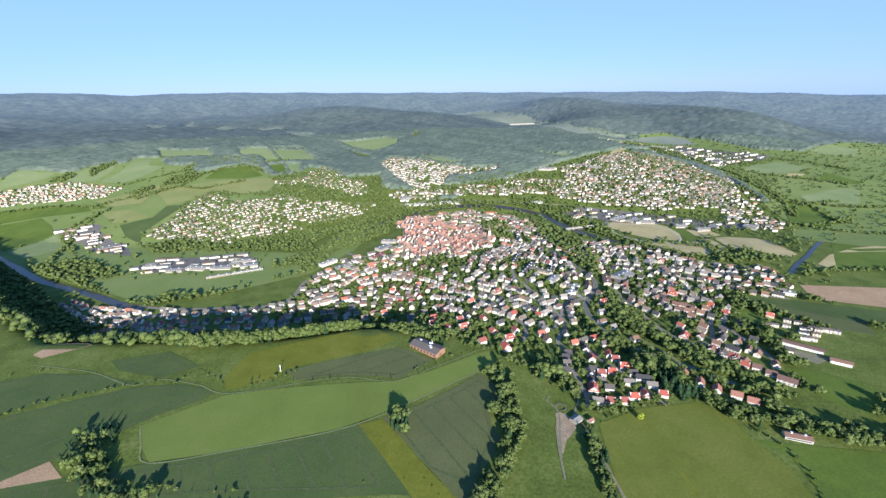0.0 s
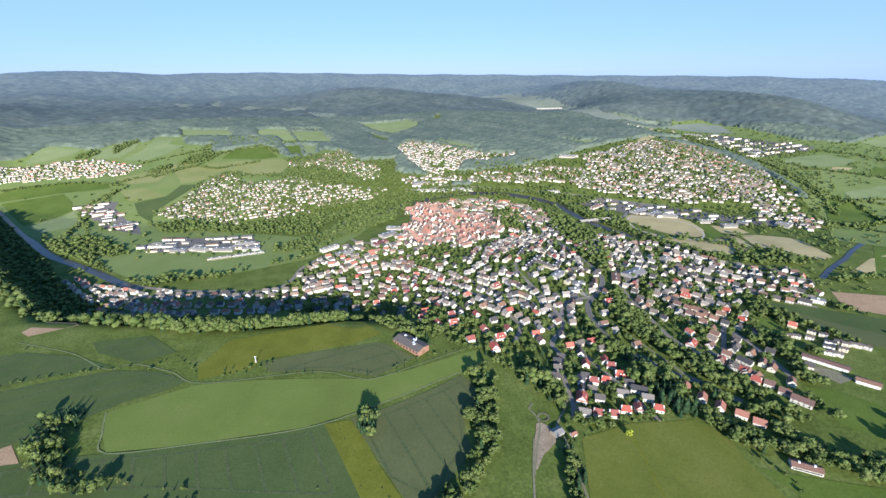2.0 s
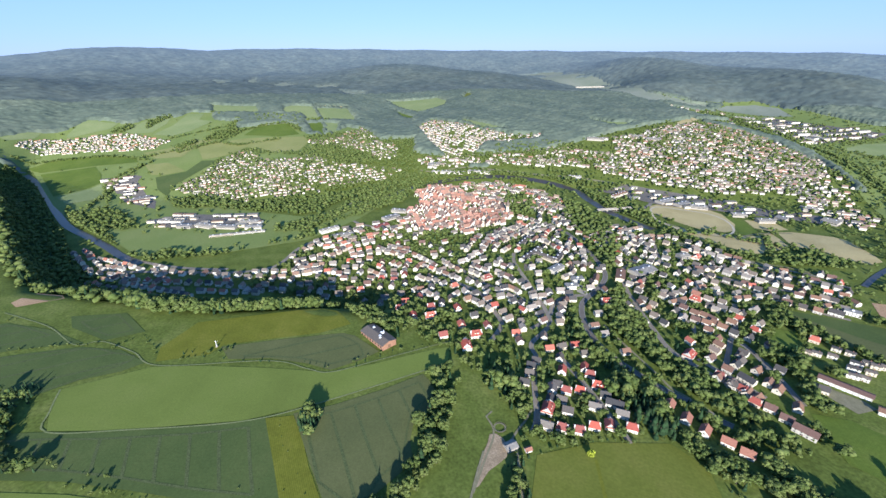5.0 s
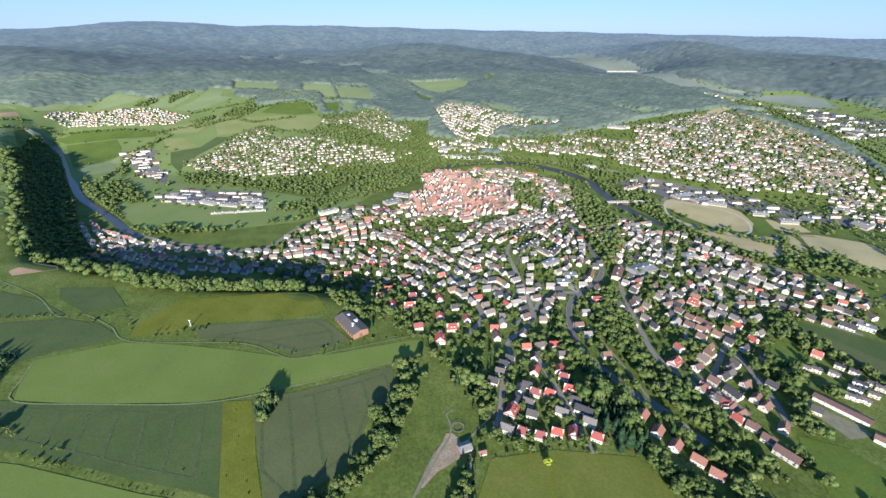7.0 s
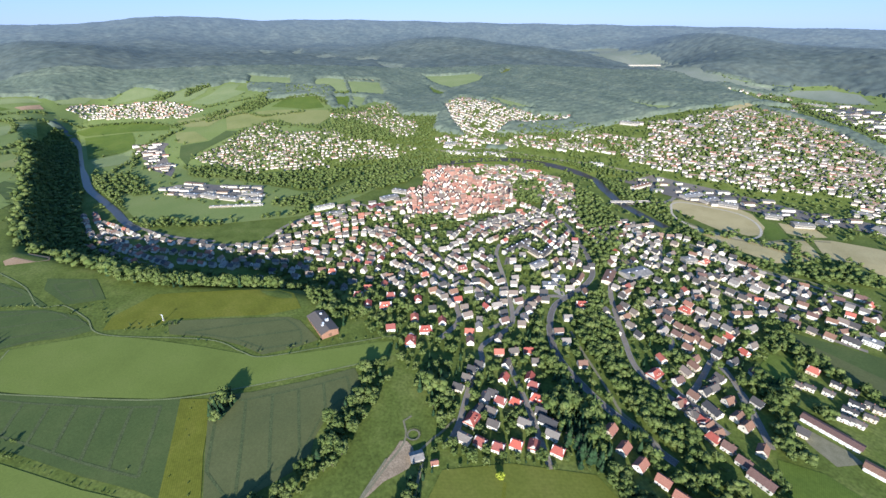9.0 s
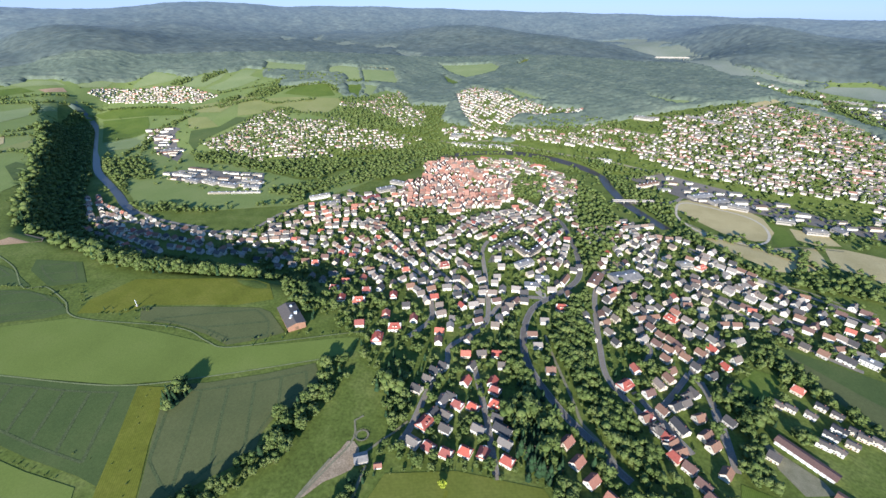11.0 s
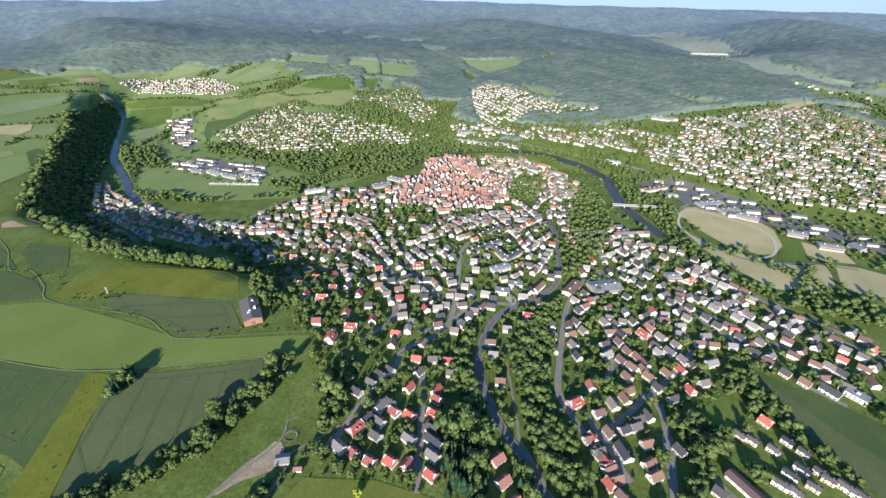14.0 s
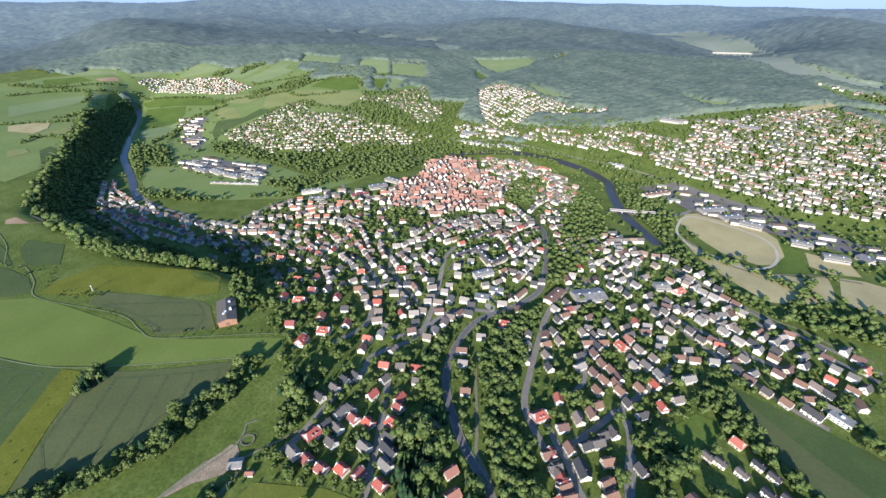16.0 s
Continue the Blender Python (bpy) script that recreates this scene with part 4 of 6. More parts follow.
# field barn by the paddock
shed = tagged(new("field_barn"), "pale grey field barn by a dirt yard", "barn")
part("wall", walls_mesh(11, 9, 3.4, 1.6), CONCRETE, shed)
part("roof", roof_mesh(11, 9, 3.4, 1.6), METAL_ROOF, shed)
part("door", boxed(5.45, -1.6, 0, 5.56, 1.6, 3), DOOR_WOOD, shed)
shed.matrix_world = pose(138, 379, height(138, 379), 0, 0, 35)
hut = tagged(new("garden_hut"), "small garden hut with orange tiled roof", "hut")
part("wall", walls_mesh(6, 4.5, 2.4, 1.4), PLASTER, hut)
part("roof", roof_mesh(6, 4.5, 2.4, 1.4), ORANGE_TILE, hut)
hut.matrix_world = pose(154, 379, height(154, 379), 0, 0, 30)
HOUSES += [(138, 379), (154, 379), (127, 400)]

# round paddock: ring of sand with posts and rails
pad = tagged(new("paddock"), "round sandy paddock with a post fence", "paddock")
pz = height(127, 400)
bm = bmesh.new()
for r, z in ((6.2, 0.9), (4.6, 0.9)):
    ring = [bm.verts.new((r * math.cos(a * math.tau / 40), r * math.sin(a * math.tau / 40), z - 0.4)) for a in range(40)]
    if r == 6.2:
        outer = ring
for i in range(40):
    bm.faces.new((outer[i], outer[(i + 1) % 40], ring[(i + 1) % 40], ring[i]))
part("sand_track", bm, GRAVEL, pad)
for i in range(20):
    shared_part("fence_post", "fence_post", lambda: boxed(-0.08, -0.08, -0.3, 0.08, 0.08, 1.3), BARK, pad, pose(6.5 * math.cos(i * math.tau / 20), 6.5 * math.sin(i * math.tau / 20), 0.3))
    shared_part("fence_rail", "fence_rail", lambda: boxed(-1.02, -0.04, -0.07, 1.02, 0.04, 0.07), BARK, pad, pose(6.5 * math.cos((i + 0.5) * math.tau / 20), 6.5 * math.sin((i + 0.5) * math.tau / 20), 1.2, 0, 0, (i + 0.5) * 18 + 90))
pad.matrix_world = pose(127, 400, pz)

# white post in the field corner
post = tagged(new("mast"), "slim white utility mast at a field corner", "mast")
part("pole", boxed(-0.25, -0.25, -0.5, 0.25, 0.25, 9), WHITE_PAINT, post)
part("crossarm", boxed(-1.4, -0.12, 8.2, 1.4, 0.12, 8.5), WHITE_PAINT, post)
part("cabinet", boxed(-0.9, -0.7, -0.3, 0.9, 0.7, 2.4), CONCRETE, post)
post.matrix_world = pose(-204, 447, height(-204, 447))

# river bridge and the far viaduct
def bridge(name, words, a, b, wide, deck, piers, tall, z):
    a, b = Vector(a), Vector(b)
    L, turn = (b - a).length, math.degrees(math.atan2(b.y - a.y, b.x - a.x))
    ob = tagged(new(name), words, "bridge")
    part("deck", boxed(-L / 2, -wide / 2, tall - deck, L / 2, wide / 2, tall), CONCRETE, ob)
    for s in (-1, 1):
        part("parapet", boxed(-L / 2, s * wide / 2 - 0.15, tall + 0.003, L / 2, s * wide / 2 + 0.15, tall + 1.1), CONCRETE, ob)
    for i in range(piers):
        u = -L / 2 + (i + 1) * L / (piers + 1)
        part("pier", boxed(u - 0.9, -wide * 0.35, -4, u + 0.9, wide * 0.35, tall - deck), CONCRETE, ob)
    x, y = (a + b) / 2
    ob.matrix_world = pose(x, y, z, 0, 0, turn)


bridge("road_bridge", "pale concrete bridge over the river", (318, 1092), (405, 1121), 7, 1.2, 3, 5.5, height(360, 1106))
bridge("viaduct", "long pale motorway viaduct across a far valley", (452, 3071), (627, 3120), 14, 4, 6, 24, height(620, 3100))

# church tower at the edge of the old town
church = tagged(new("church_tower"), "slender church tower with pointed dark spire", "church")
part("tower", boxed(-3, -3, -1, 3, 3, 20), PLASTER, church)
bm = bmesh.new()
bmesh.ops.create_cone(bm, cap_ends=True, segments=8, radius1=3.9, radius2=0.1, depth=17, matrix=Matrix.Translation((0, 0, 28.5)))
part("spire", bm, GREY_TILE, church)
church.matrix_world = pose(111, 1040, height(111, 1040))


# ---- plan zones ----
ZONES = {
    "town": [(-302, 631), (-283, 797), (-215, 904), (-88, 903), (114, 946), (258, 1105), (362, 968), (474, 946), (571, 845), (644, 743), (591, 638), (486, 608), (408, 532), (426, 439), (353, 401), (256, 417), (169, 390), (132, 430), (58, 505), (-10, 530), (-97, 571), (-189, 620)],
    "old_town": [(-111, 974), (-121, 1032), (-107, 1100), (-140, 1160), (-113, 1225), (-48, 1248), (-1, 1185), (65, 1133), (104, 1104), (121, 1035), (103, 965), (53, 922), (36, 890), (-4, 922), (-48, 896), (-89, 928)],
    "river_side": [(-40, 1268), (60, 1284), (126, 1280), (231, 1185), (258, 1069), (172, 1071), (115, 1079), (72, 1148), (8, 1198)],
    "west_side": [(-276, 827), (-234, 915), (-118, 986), (-78, 929), (-164, 851), (-233, 797)],
    "north_west": [(-790, 1078), (-784, 1163), (-772, 1249), (-771, 1330), (-758, 1387), (-698, 1347), (-648, 1305), (-543, 1329), (-515, 1385), (-466, 1331), (-302, 1338), (-219, 1347), (-266, 1252), (-357, 1190), (-403, 1180), (-395, 1135), (-466, 1086), (-531, 1080), (-553, 1038), (-639, 1057), (-724, 1070)],
    "north_hill": [(-255, 1728), (-228, 1863), (-127, 1768), (-10, 1686), (94, 1627), (199, 1642), (202, 1600), (102, 1561), (16, 1548), (-6, 1459), (-40, 1397), (-105, 1449), (-171, 1552)],
    "valley_end": [(-618, 1537), (-560, 1505), (-504, 1564), (-502, 1652), (-469, 1730), (-430, 1682), (-369, 1571), (-292, 1531), (-245, 1427), (-304, 1387), (-408, 1451), (-500, 1471), (-559, 1464)],
    "east_slope": [(498, 1643), (603, 1726), (760, 1801), (803, 1783), (867, 1740), (931, 1674), (960, 1573), (978, 1509), (854, 1204), (810, 1259), (746, 1257), (647, 1250), (561, 1278), (527, 1287), (456, 1322), (392, 1359), (322, 1393), (201, 1405), (25, 1406), (36, 1435), (196, 1468), (336, 1495), (426, 1494), (432, 1593), (361, 1604)],
    "north_bank": [(-186, 1426), (75, 1467), (278, 1528), (407, 1499), (413, 1417), (348, 1418), (244, 1391), (126, 1396), (3, 1387), (-153, 1355)],
    "garden_slope": [(-786, 1236), (-801, 1308), (-742, 1389), (-633, 1550), (-500, 1650), (-430, 1682), (-369, 1571), (-236, 1600), (-174, 1345), (-281, 1305), (-421, 1317), (-599, 1361), (-723, 1349)],
    "village": [(-1591, 1303), (-1566, 1375), (-1569, 1413), (-1473, 1438), (-1395, 1497), (-1313, 1524), (-1105, 1479), (-1112, 1397), (-1307, 1358), (-1495, 1313)],
    "works_west": [(-699, 890), (-649, 941), (-461, 956), (-413, 890), (-527, 866), (-641, 856)],
    "works_east": [(339, 1259), (421, 1299), (596, 1231), (705, 1161), (832, 1121), (806, 1068), (704, 1105), (602, 1132), (476, 1159)],
    "farm_works": [(-1076, 1142), (-993, 1179), (-959, 1168), (-943, 1131), (-836, 1044), (-790, 1019), (-746, 964), (-861, 998), (-990, 1091)],
    "far_works": [(938, 1942), (1178, 2225), (1316, 2012), (1408, 1898), (1310, 1817), (1166, 1762), (1030, 1678), (999, 1824)],
    "east_valley": [(788, 2495), (933, 2468), (1209, 2484), (1339, 2234), (1435, 2011), (1583, 1952), (1761, 2061), (2074, 2225), (2500, 2200), (2200, 1500), (1500, 930), (943, 924), (842, 989), (936, 1144), (975, 1318), (994, 1477), (985, 1597), (974, 1915), (792, 1940), (754, 2115)],
    "open_land": [(-1815, 1253), (-1733, 1314), (-1635, 1324), (-1613, 1418), (-1564, 1496), (-1560, 1603), (-1467, 1612), (-1383, 1599), (-1352, 1689), (-1262, 1719), (-1250, 1792), (-1148, 1792), (-1079, 1702), (-945, 1667), (-925, 1603), (-856, 1611), (-750, 1677), (-629, 1590), (-558, 1582), (-539, 1731), (-464, 1719), (-245, 1427), (-466, 1331), (-530, 1078), (-733, 1038), (-724, 990), (-782, 924), (-887, 867), (-1024, 948), (-1408, 1216), (-1486, 1206), (-1456, 1134), (-1088, 870), (-922, 708)],
    "east_end": [(989, 1605), (986, 1464), (975, 1318), (930, 1273), (912, 1121), (836, 1043), (809, 1139), (804, 1232), (840, 1397)],
    "valley_row": [(730, 2362), (826, 2344), (956, 2346), (1032, 2294), (981, 2169), (881, 2162), (784, 2213)],
    "viaduct_valley": [(53, 3735), (286, 3844), (437, 3749), (634, 3346), (717, 3116), (744, 2518), (913, 2441), (1066, 2451), (981, 2290), (807, 2262), (713, 2325), (583, 2529), (423, 3263), (252, 3295)],
    "open_west": [(-1857, 1006), (-1842, 1108), (-1781, 1177), (-1782, 1263), (-1670, 1307), (-1568, 1332), (-1480, 1268), (-1470, 1143), (-1212, 936), (-962, 772), (-776, 661), (-736, 559), (-1000, 555), (-1700, 700), (-1990, 900)],
    "open_east": [(453, 1689), (790, 1882), (1298, 2091), (1312, 1753), (688, 686), (571, 845), (436, 992), (336, 1025), (68, 1271), (20, 1462), (201, 1499)],
    "flood_plain": [(-1033, 967), (-1043, 1272), (-572, 998), (-329, 961), (-271, 1079), (-178, 1152), (-220, 970), (-284, 839), (-410, 761), (-570, 717)],
    "open_valley": [(-243, 1239), (-300, 1450), (-220, 1480), (-105, 1449), (-40, 1397), (-15, 1378), (-90, 1276)],
}


# grazed pasture of the open valley sides; the viaduct valley takes the haze-paled colour
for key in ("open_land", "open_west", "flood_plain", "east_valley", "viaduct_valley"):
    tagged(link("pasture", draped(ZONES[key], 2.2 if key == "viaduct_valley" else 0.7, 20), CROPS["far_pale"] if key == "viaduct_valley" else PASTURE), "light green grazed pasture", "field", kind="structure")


# paved grounds of the works
for name, key in (("yard_4", "works_west"), ("yard_5", "works_east"), ("yard_6", "farm_works"), ("yard_7", "far_works")):
    tagged(link(name, draped(ZONES[key], 1.0, 15), ASPHALT), "grey asphalt grounds between works halls", "yard", kind="structure")


# ---- quarters of smaller houses ----
def prism(L, W, eave, rise, out=0.5):
    """Triangles of one small house: walls, then roof with thickness."""
    a, b, t = L / 2, W / 2, eave + rise
    v = [(-a, -b, -3), (a, -b, -3), (a, b, -3), (-a, b, -3), (-a, -b, eave), (a, -b, eave), (a, b, eave), (-a, b, eave), (-a, 0, t), (a, 0, t)]
    f = [(0, 1, 5), (0, 5, 4), (2, 3, 7), (2, 7, 6), (1, 2, 6), (1, 6, 5), (5, 6, 9), (3, 0, 4), (3, 4, 7), (7, 4, 8)]
    n = len(f)
    c, d, low = a + out, b + out, eave - rise * out / b + 0.1
    k = len(v)
    r = [(-c, -d, low), (c, -d, low), (c, d, low), (-c, d, low), (-c, 0, t + 0.1), (c, 0, t + 0.1)]
    v += r + [(x, y, z + 0.3) for x, y, z in r]
    for q in ((0, 4, 5, 1), (2, 5, 4, 3), (6, 7, 11, 10), (8, 9, 10, 11), (0, 1, 7, 6), (2, 3, 9, 8), (1, 5, 11, 7), (5, 2, 8, 11), (3, 4, 10, 9), (4, 0, 6, 10)):
        f += [(q[0] + k, q[1] + k, q[2] + k), (q[0] + k, q[2] + k, q[3] + k)]
    return np.array(v, float), np.array(f), np.array([0] * n + [1] * (len(f) - n))


def settlement(name, words, spots, tile, sizes, size=1.0):
    """Many small houses as one body: spots are x, y, turn."""
    V, F, I, base = [], [], [], 0
    shapes = [prism(*s) for s in sizes]
    groups = [[] for s in shapes]
    for x, y, turn in spots:
        groups[rng.randrange(len(shapes))].append((x, y, height(x, y), turn, size * rng.uniform(0.92, 1.1), size * rng.uniform(0.9, 1.15)))
    for (v, f, ix), g in zip(shapes, groups):
        if g:
            a, b = repeat(v, f, g)
            V.append(a), F.append(b + base), I.append(np.tile(ix, len(g)))
            base += len(a)
    tagged(solid(name, np.concatenate(V), np.concatenate(F), [PLASTER_ISLE, tile], np.concatenate(I)), words, "houses", kind="stuff")


ROAD_DOTS = np.array([(q.x, q.y, w / 2) for pts, w in ROADS for q in curve_through(pts, 4)])


def rows_in(poly, along, across, turn, jitter, keep=0.92, bend=0.0, flip=0.25):
    """House spots in bent rows inside a plan outline."""
    xs, ys = [p[0] for p in poly], [p[1] for p in poly]
    cx, cy, R = (min(xs) + max(xs)) / 2, (min(ys) + max(ys)) / 2, max(max(xs) - min(xs), max(ys) - min(ys)) * 0.72
    c, s = math.cos(radians(turn)), math.sin(radians(turn))
    V, U = np.meshgrid(np.arange(-R, R, across), np.arange(-R, R, along), indexing="ij")
    U = U + nrng.uniform(0, along, (len(U), 1)) + nrng.uniform(-0.16, 0.16, U.shape) * along
    V = V + bend * U * U / R + nrng.uniform(-jitter, jitter, U.shape)
    x, y = cx + U * c - V * s, cy + U * s + V * c
    a = radians(turn) + np.arctan(2 * bend * U / R) + nrng.uniform(-0.14, 0.14, U.shape) + np.where(nrng.random(U.shape) < flip, math.pi / 2, 0)
    ok = (nrng.random(U.shape) < keep) & inside(poly, x, y)
    return list(zip(x[ok].tolist(), y[ok].tolist(), a[ok].tolist()))


def free(spots, house_gap, road_gap, polys=(), taken=None):
    """Those spots that keep clear of houses, roads and the given outlines."""
    if not spots:
        return []
    p = np.array([q[:2] for q in spots])
    ok = np.ones(len(p), bool)
    for poly in polys:
        ok &= ~inside(poly, p[:, 0], p[:, 1])
    homes = np.array(HOUSES if taken is None else taken, float)
    for dots, gap in ((np.column_stack([homes, np.zeros(len(homes))]), house_gap), (ROAD_DOTS, road_gap)):
        for i in range(0, len(p), 400):
            d = np.hypot(p[i:i + 400, None, 0] - dots[None, :, 0], p[i:i + 400, None, 1] - dots[None, :, 1])
            ok[i:i + 400] &= (d > dots[None, :, 2] + gap).all(axis=1)
    return [q for q, k in zip(spots, ok) if k]


def clustered(spots, share):
    """Thin a quarter unevenly, in patches some fifty metres wide."""
    out = []
    for q in spots:
        w = math.sin(q[0] / 31 + 1.3 * math.sin(q[1] / 47)) + math.sin(q[1] / 24 + 1.1 * math.sin(q[0] / 39))
        if rng.random() < share + 0.17 * w:
            out.append(q)
    return out


SMALL = [(10, 8.2, 5.3, 3.0), (11.5, 8.4, 5.0, 2.9), (9.4, 8, 5.6, 3.1)]
FAR_SMALL = [(12.5, 8.6, 3.5, 3.3), (14.5, 9, 3.2, 3.3), (11, 8.4, 4.2, 3.4)]
TERRACE = [(15, 9, 5.2, 3.0), (11, 8.5, 5, 3.2), (20, 10, 5.8, 3.0)]
settlement("old_town_houses", "dense old town of red-tiled half-timbered houses", rows_in(ZONES["old_town"], 11.8, 14.6, 25, 3.0, 0.93, 0.15, 0.4), OLD_TILE, [(10.5, 8.6, 4.8, 4.6), (9.5, 8.4, 4.4, 4.4), (13, 9, 5.2, 4.8), (8.6, 8, 5.4, 4.6)])
settlement("riverside_houses", "pale houses between the old town and the river", free(rows_in(ZONES["river_side"], 15, 20, -20, 3, 0.8), 0, 0, [[(92, 1135), (111, 1196), (165, 1172), (200, 1137), (167, 1060), (123, 1064)]]), MIXED_TILE, TERRACE)
settlement("west_side_houses", "mixed houses west of the old town", free(rows_in(ZONES["west_side"], 17, 20, 30, 3, 0.8), 16, 3), MIXED_TILE, TERRACE)
settlement("north_west_houses", "rows of small pale houses on a slope", clustered(rows_in(ZONES["north_west"], 12, 15.5, 31, 1.2, 0.95, 0.08, 0.12), 0.86), FAR_TILE, FAR_SMALL, 0.67)
settlement("north_hill_houses", "rows of white houses climbing a hillside", clustered(rows_in(ZONES["north_hill"], 12, 17, -35, 1.3, 0.95, -0.1, 0.12), 0.88), FAR_TILE, FAR_SMALL, 0.78)
settlement("valley_end_houses", "scattered white houses at a valley mouth", rows_in(ZONES["valley_end"], 14, 19, -10, 4, 0.85), FAR_TILE, FAR_SMALL, 0.8)
settlement("east_slope_houses", "wide quarter of white houses and blocks", clustered(rows_in(ZONES["east_slope"], 14.5, 17, -13, 1.6, 0.95, 0.06, 0.12), 0.88), FAR_TILE, FAR_SMALL + TERRACE[:1], 0.9)
settlement("north_bank_houses", "pale houses and workshops along the far river bank", free(clustered(rows_in(ZONES["north_bank"], 14, 18, -8, 2.5, 0.95), 0.72), 12, 3, [ZONES["east_slope"], ZONES["north_hill"]]), FAR_TILE, SMALL + TERRACE, 0.85)
settlement("village_houses", "compact village of pale houses under the woods", rows_in(ZONES["village"], 13, 15, 22, 2, 0.9, 0, 0.15), MIXED_TILE, FAR_SMALL, 0.74)
settlement("east_end_houses", "white houses at the end of a wide quarter", clustered(rows_in(ZONES["east_end"], 13, 19, -20, 2, 0.95), 0.7), FAR_TILE, FAR_SMALL + TERRACE[:1], 0.8)
settlement("valley_row_houses", "line of white houses along a side valley", rows_in(ZONES["valley_row"], 22, 40, -25, 5, 0.6), FAR_TILE, SMALL, 1.0)
settlement("works_quarter_houses", "distant pale buildings in the side valley", rows_in(ZONES["far_works"], 44, 52, 20, 8, 0.75, 0, 0.1), ROOF_MIX, [(34, 17, 6, 1.0), (24, 14, 6, 1.0), (44, 20, 7, 1.2)])

WORKS = [(22, 13, 5, 0.9), (26, 15, 5.5, 0.9), (16, 10, 4.5, 1.2), (24, 11, 5, 0.9)]
settlement("works_west", "pale works halls by the river meadow", rows_in(ZONES["works_west"], 30, 22, 8, 1.5, 0.8, 0, 0), ROOF_MIX, WORKS)
settlement("works_east", "grey and white works halls by the fairground", rows_in(ZONES["works_east"], 36, 24, 12, 2, 0.62, 0, 0), ROOF_MIX, WORKS)
settlement("farm_works", "long low farm buildings with brown roofs", rows_in(ZONES["farm_works"], 36, 20, 30, 1.5, 0.85, 0, 0), MIXED_TILE, WORKS)

WOOD_POLYS, WOOD_SPOTS = [], []
SUNNY = np.array(HOUSES, float)


RAVINE = [(235, 476), (260, 510), (300, 488), (301, 472), (327, 453), (335, 445), (286, 415), (246, 440)]


def wood(name, gap, poly):
    WOOD_POLYS.append(poly)
    for x, y, turn in free(rows_in(poly, gap, gap, 0, gap / 2, 1.0), 9.8, 5.5 if name == "rail_wood" else 1.5, FIELDS if name in ("rail_wood", "yard_wood", "river_wood", "estate_trees", "bank_wood") else ()):
        if SUNNY.size and name in ("rail_wood", "yard_wood", "estate_trees") and ((abs(SUNNY[:, 0] - x) < 9) & (SUNNY[:, 1] > y) & (SUNNY[:, 1] < y + 24)).any():
            continue
        dark = {"copse": 0.7, "corner_wood": 0.5, "bank_wood": 0.25, "farm_wood": 0.4, "lane_wood": 0.4, "shade_wood": 0.8}.get(name, 0.1)
        tall = {"copse": 12.5, "bank_wood": 16, "rail_wood": 10.5, "hedge_wood": 9.5, "corner_wood": 9, "lane_wood": 8, "shade_wood": 15}.get(name, 10) * (rng.uniform(0.4, 1.45) if name == "hedge_wood" else rng.uniform(0.65, 1.3))
        if name == "bank_wood":
            tall = rng.uniform(12, 18) if y < plateau_edge(x) + 32 else rng.uniform(7, 12)
        if name == "rail_wood" and inside(RAVINE, x, y):
            dark, tall = 0.85, tall * 1.25
        WOOD_SPOTS.append((x, y, tall, rng.random() < dark))


def hedge(gap, points):
    for q in curve_through(points, gap):
        if rng.random() < 0.88:
            WOOD_SPOTS.append((q.x + rng.uniform(-2, 2), q.y + rng.uniform(-2, 2), rng.uniform(1.8, 4.4), rng.random() < 0.12))


def scrub(gap, points):
    for q in curve_through(points, gap):
        if rng.random() < 0.8:
            WOOD_SPOTS.append((q.x + rng.uniform(-1, 1), q.y + rng.uniform(-1, 1), rng.uniform(0.8, 1.7), False))


wood("bank_wood", 8, [(-1440, 1172), (-1392, 1110), (-1330, 1040), (-1253, 985), (-1180, 908), (-1097, 873), (-1010, 830), (-960, 786), (-812, 676), (-700, 601), (-600, 538), (-447, 512), (-371, 500), (-307, 500), (-248, 508), (-175, 536), (-110, 575), (-201, 562), (-330, 575), (-466, 592), (-600, 640), (-700, 700), (-783, 760), (-883, 842), (-1068, 966), (-1348, 1154), (-1436, 1189)])
wood("bank_wood", 9, [(-403, 588), (-302, 596), (-141, 600), (-105, 582), (-138, 553), (-180, 536), (-260, 500), (-310, 494), (-380, 508), (-403, 553)])
wood("river_wood", 8, [(-32, 1438), (23, 1506), (104, 1544), (188, 1570), (336, 1546), (320, 1511), (195, 1474), (67, 1452)])
wood("river_wood", 10, [(285, 1289), (349, 1209), (435, 1119), (433, 1007), (375, 1037), (338, 1146), (298, 1238)])
wood("river_wood", 12, [(208, 1379), (299, 1347), (421, 1294), (352, 1244), (271, 1295)])
wood("river_wood", 9, [(-881, 848), (-834, 841), (-766, 840), (-608, 720), (-414, 766), (-272, 864), (-266, 951), (-228, 987), (-154, 1087), (-126, 1233), (-195, 1198), (-287, 1113), (-296, 1009), (-329, 961), (-393, 882), (-288, 847), (-394, 774), (-422, 745), (-548, 696), (-672, 731)])
wood("river_wood", 9.5, [(-730, 1001), (-545, 1028), (-409, 1099), (-312, 1166), (-204, 1321), (-135, 1319), (-152, 1264), (-224, 1190), (-309, 1093), (-338, 978), (-478, 980), (-599, 990)])
wood("river_wood", 9.5, [(-138, 1329), (20, 1368), (211, 1334), (299, 1305), (271, 1279), (152, 1329), (11, 1328), (-124, 1281)])
wood("park", 9, [(103, 1138), (143, 1186), (180, 1100), (174, 1050), (140, 1023), (114, 1059)])
wood("park", 10, [(-60, 892), (-45, 884), (-6, 908), (30, 880), (21, 852), (-36, 858)])
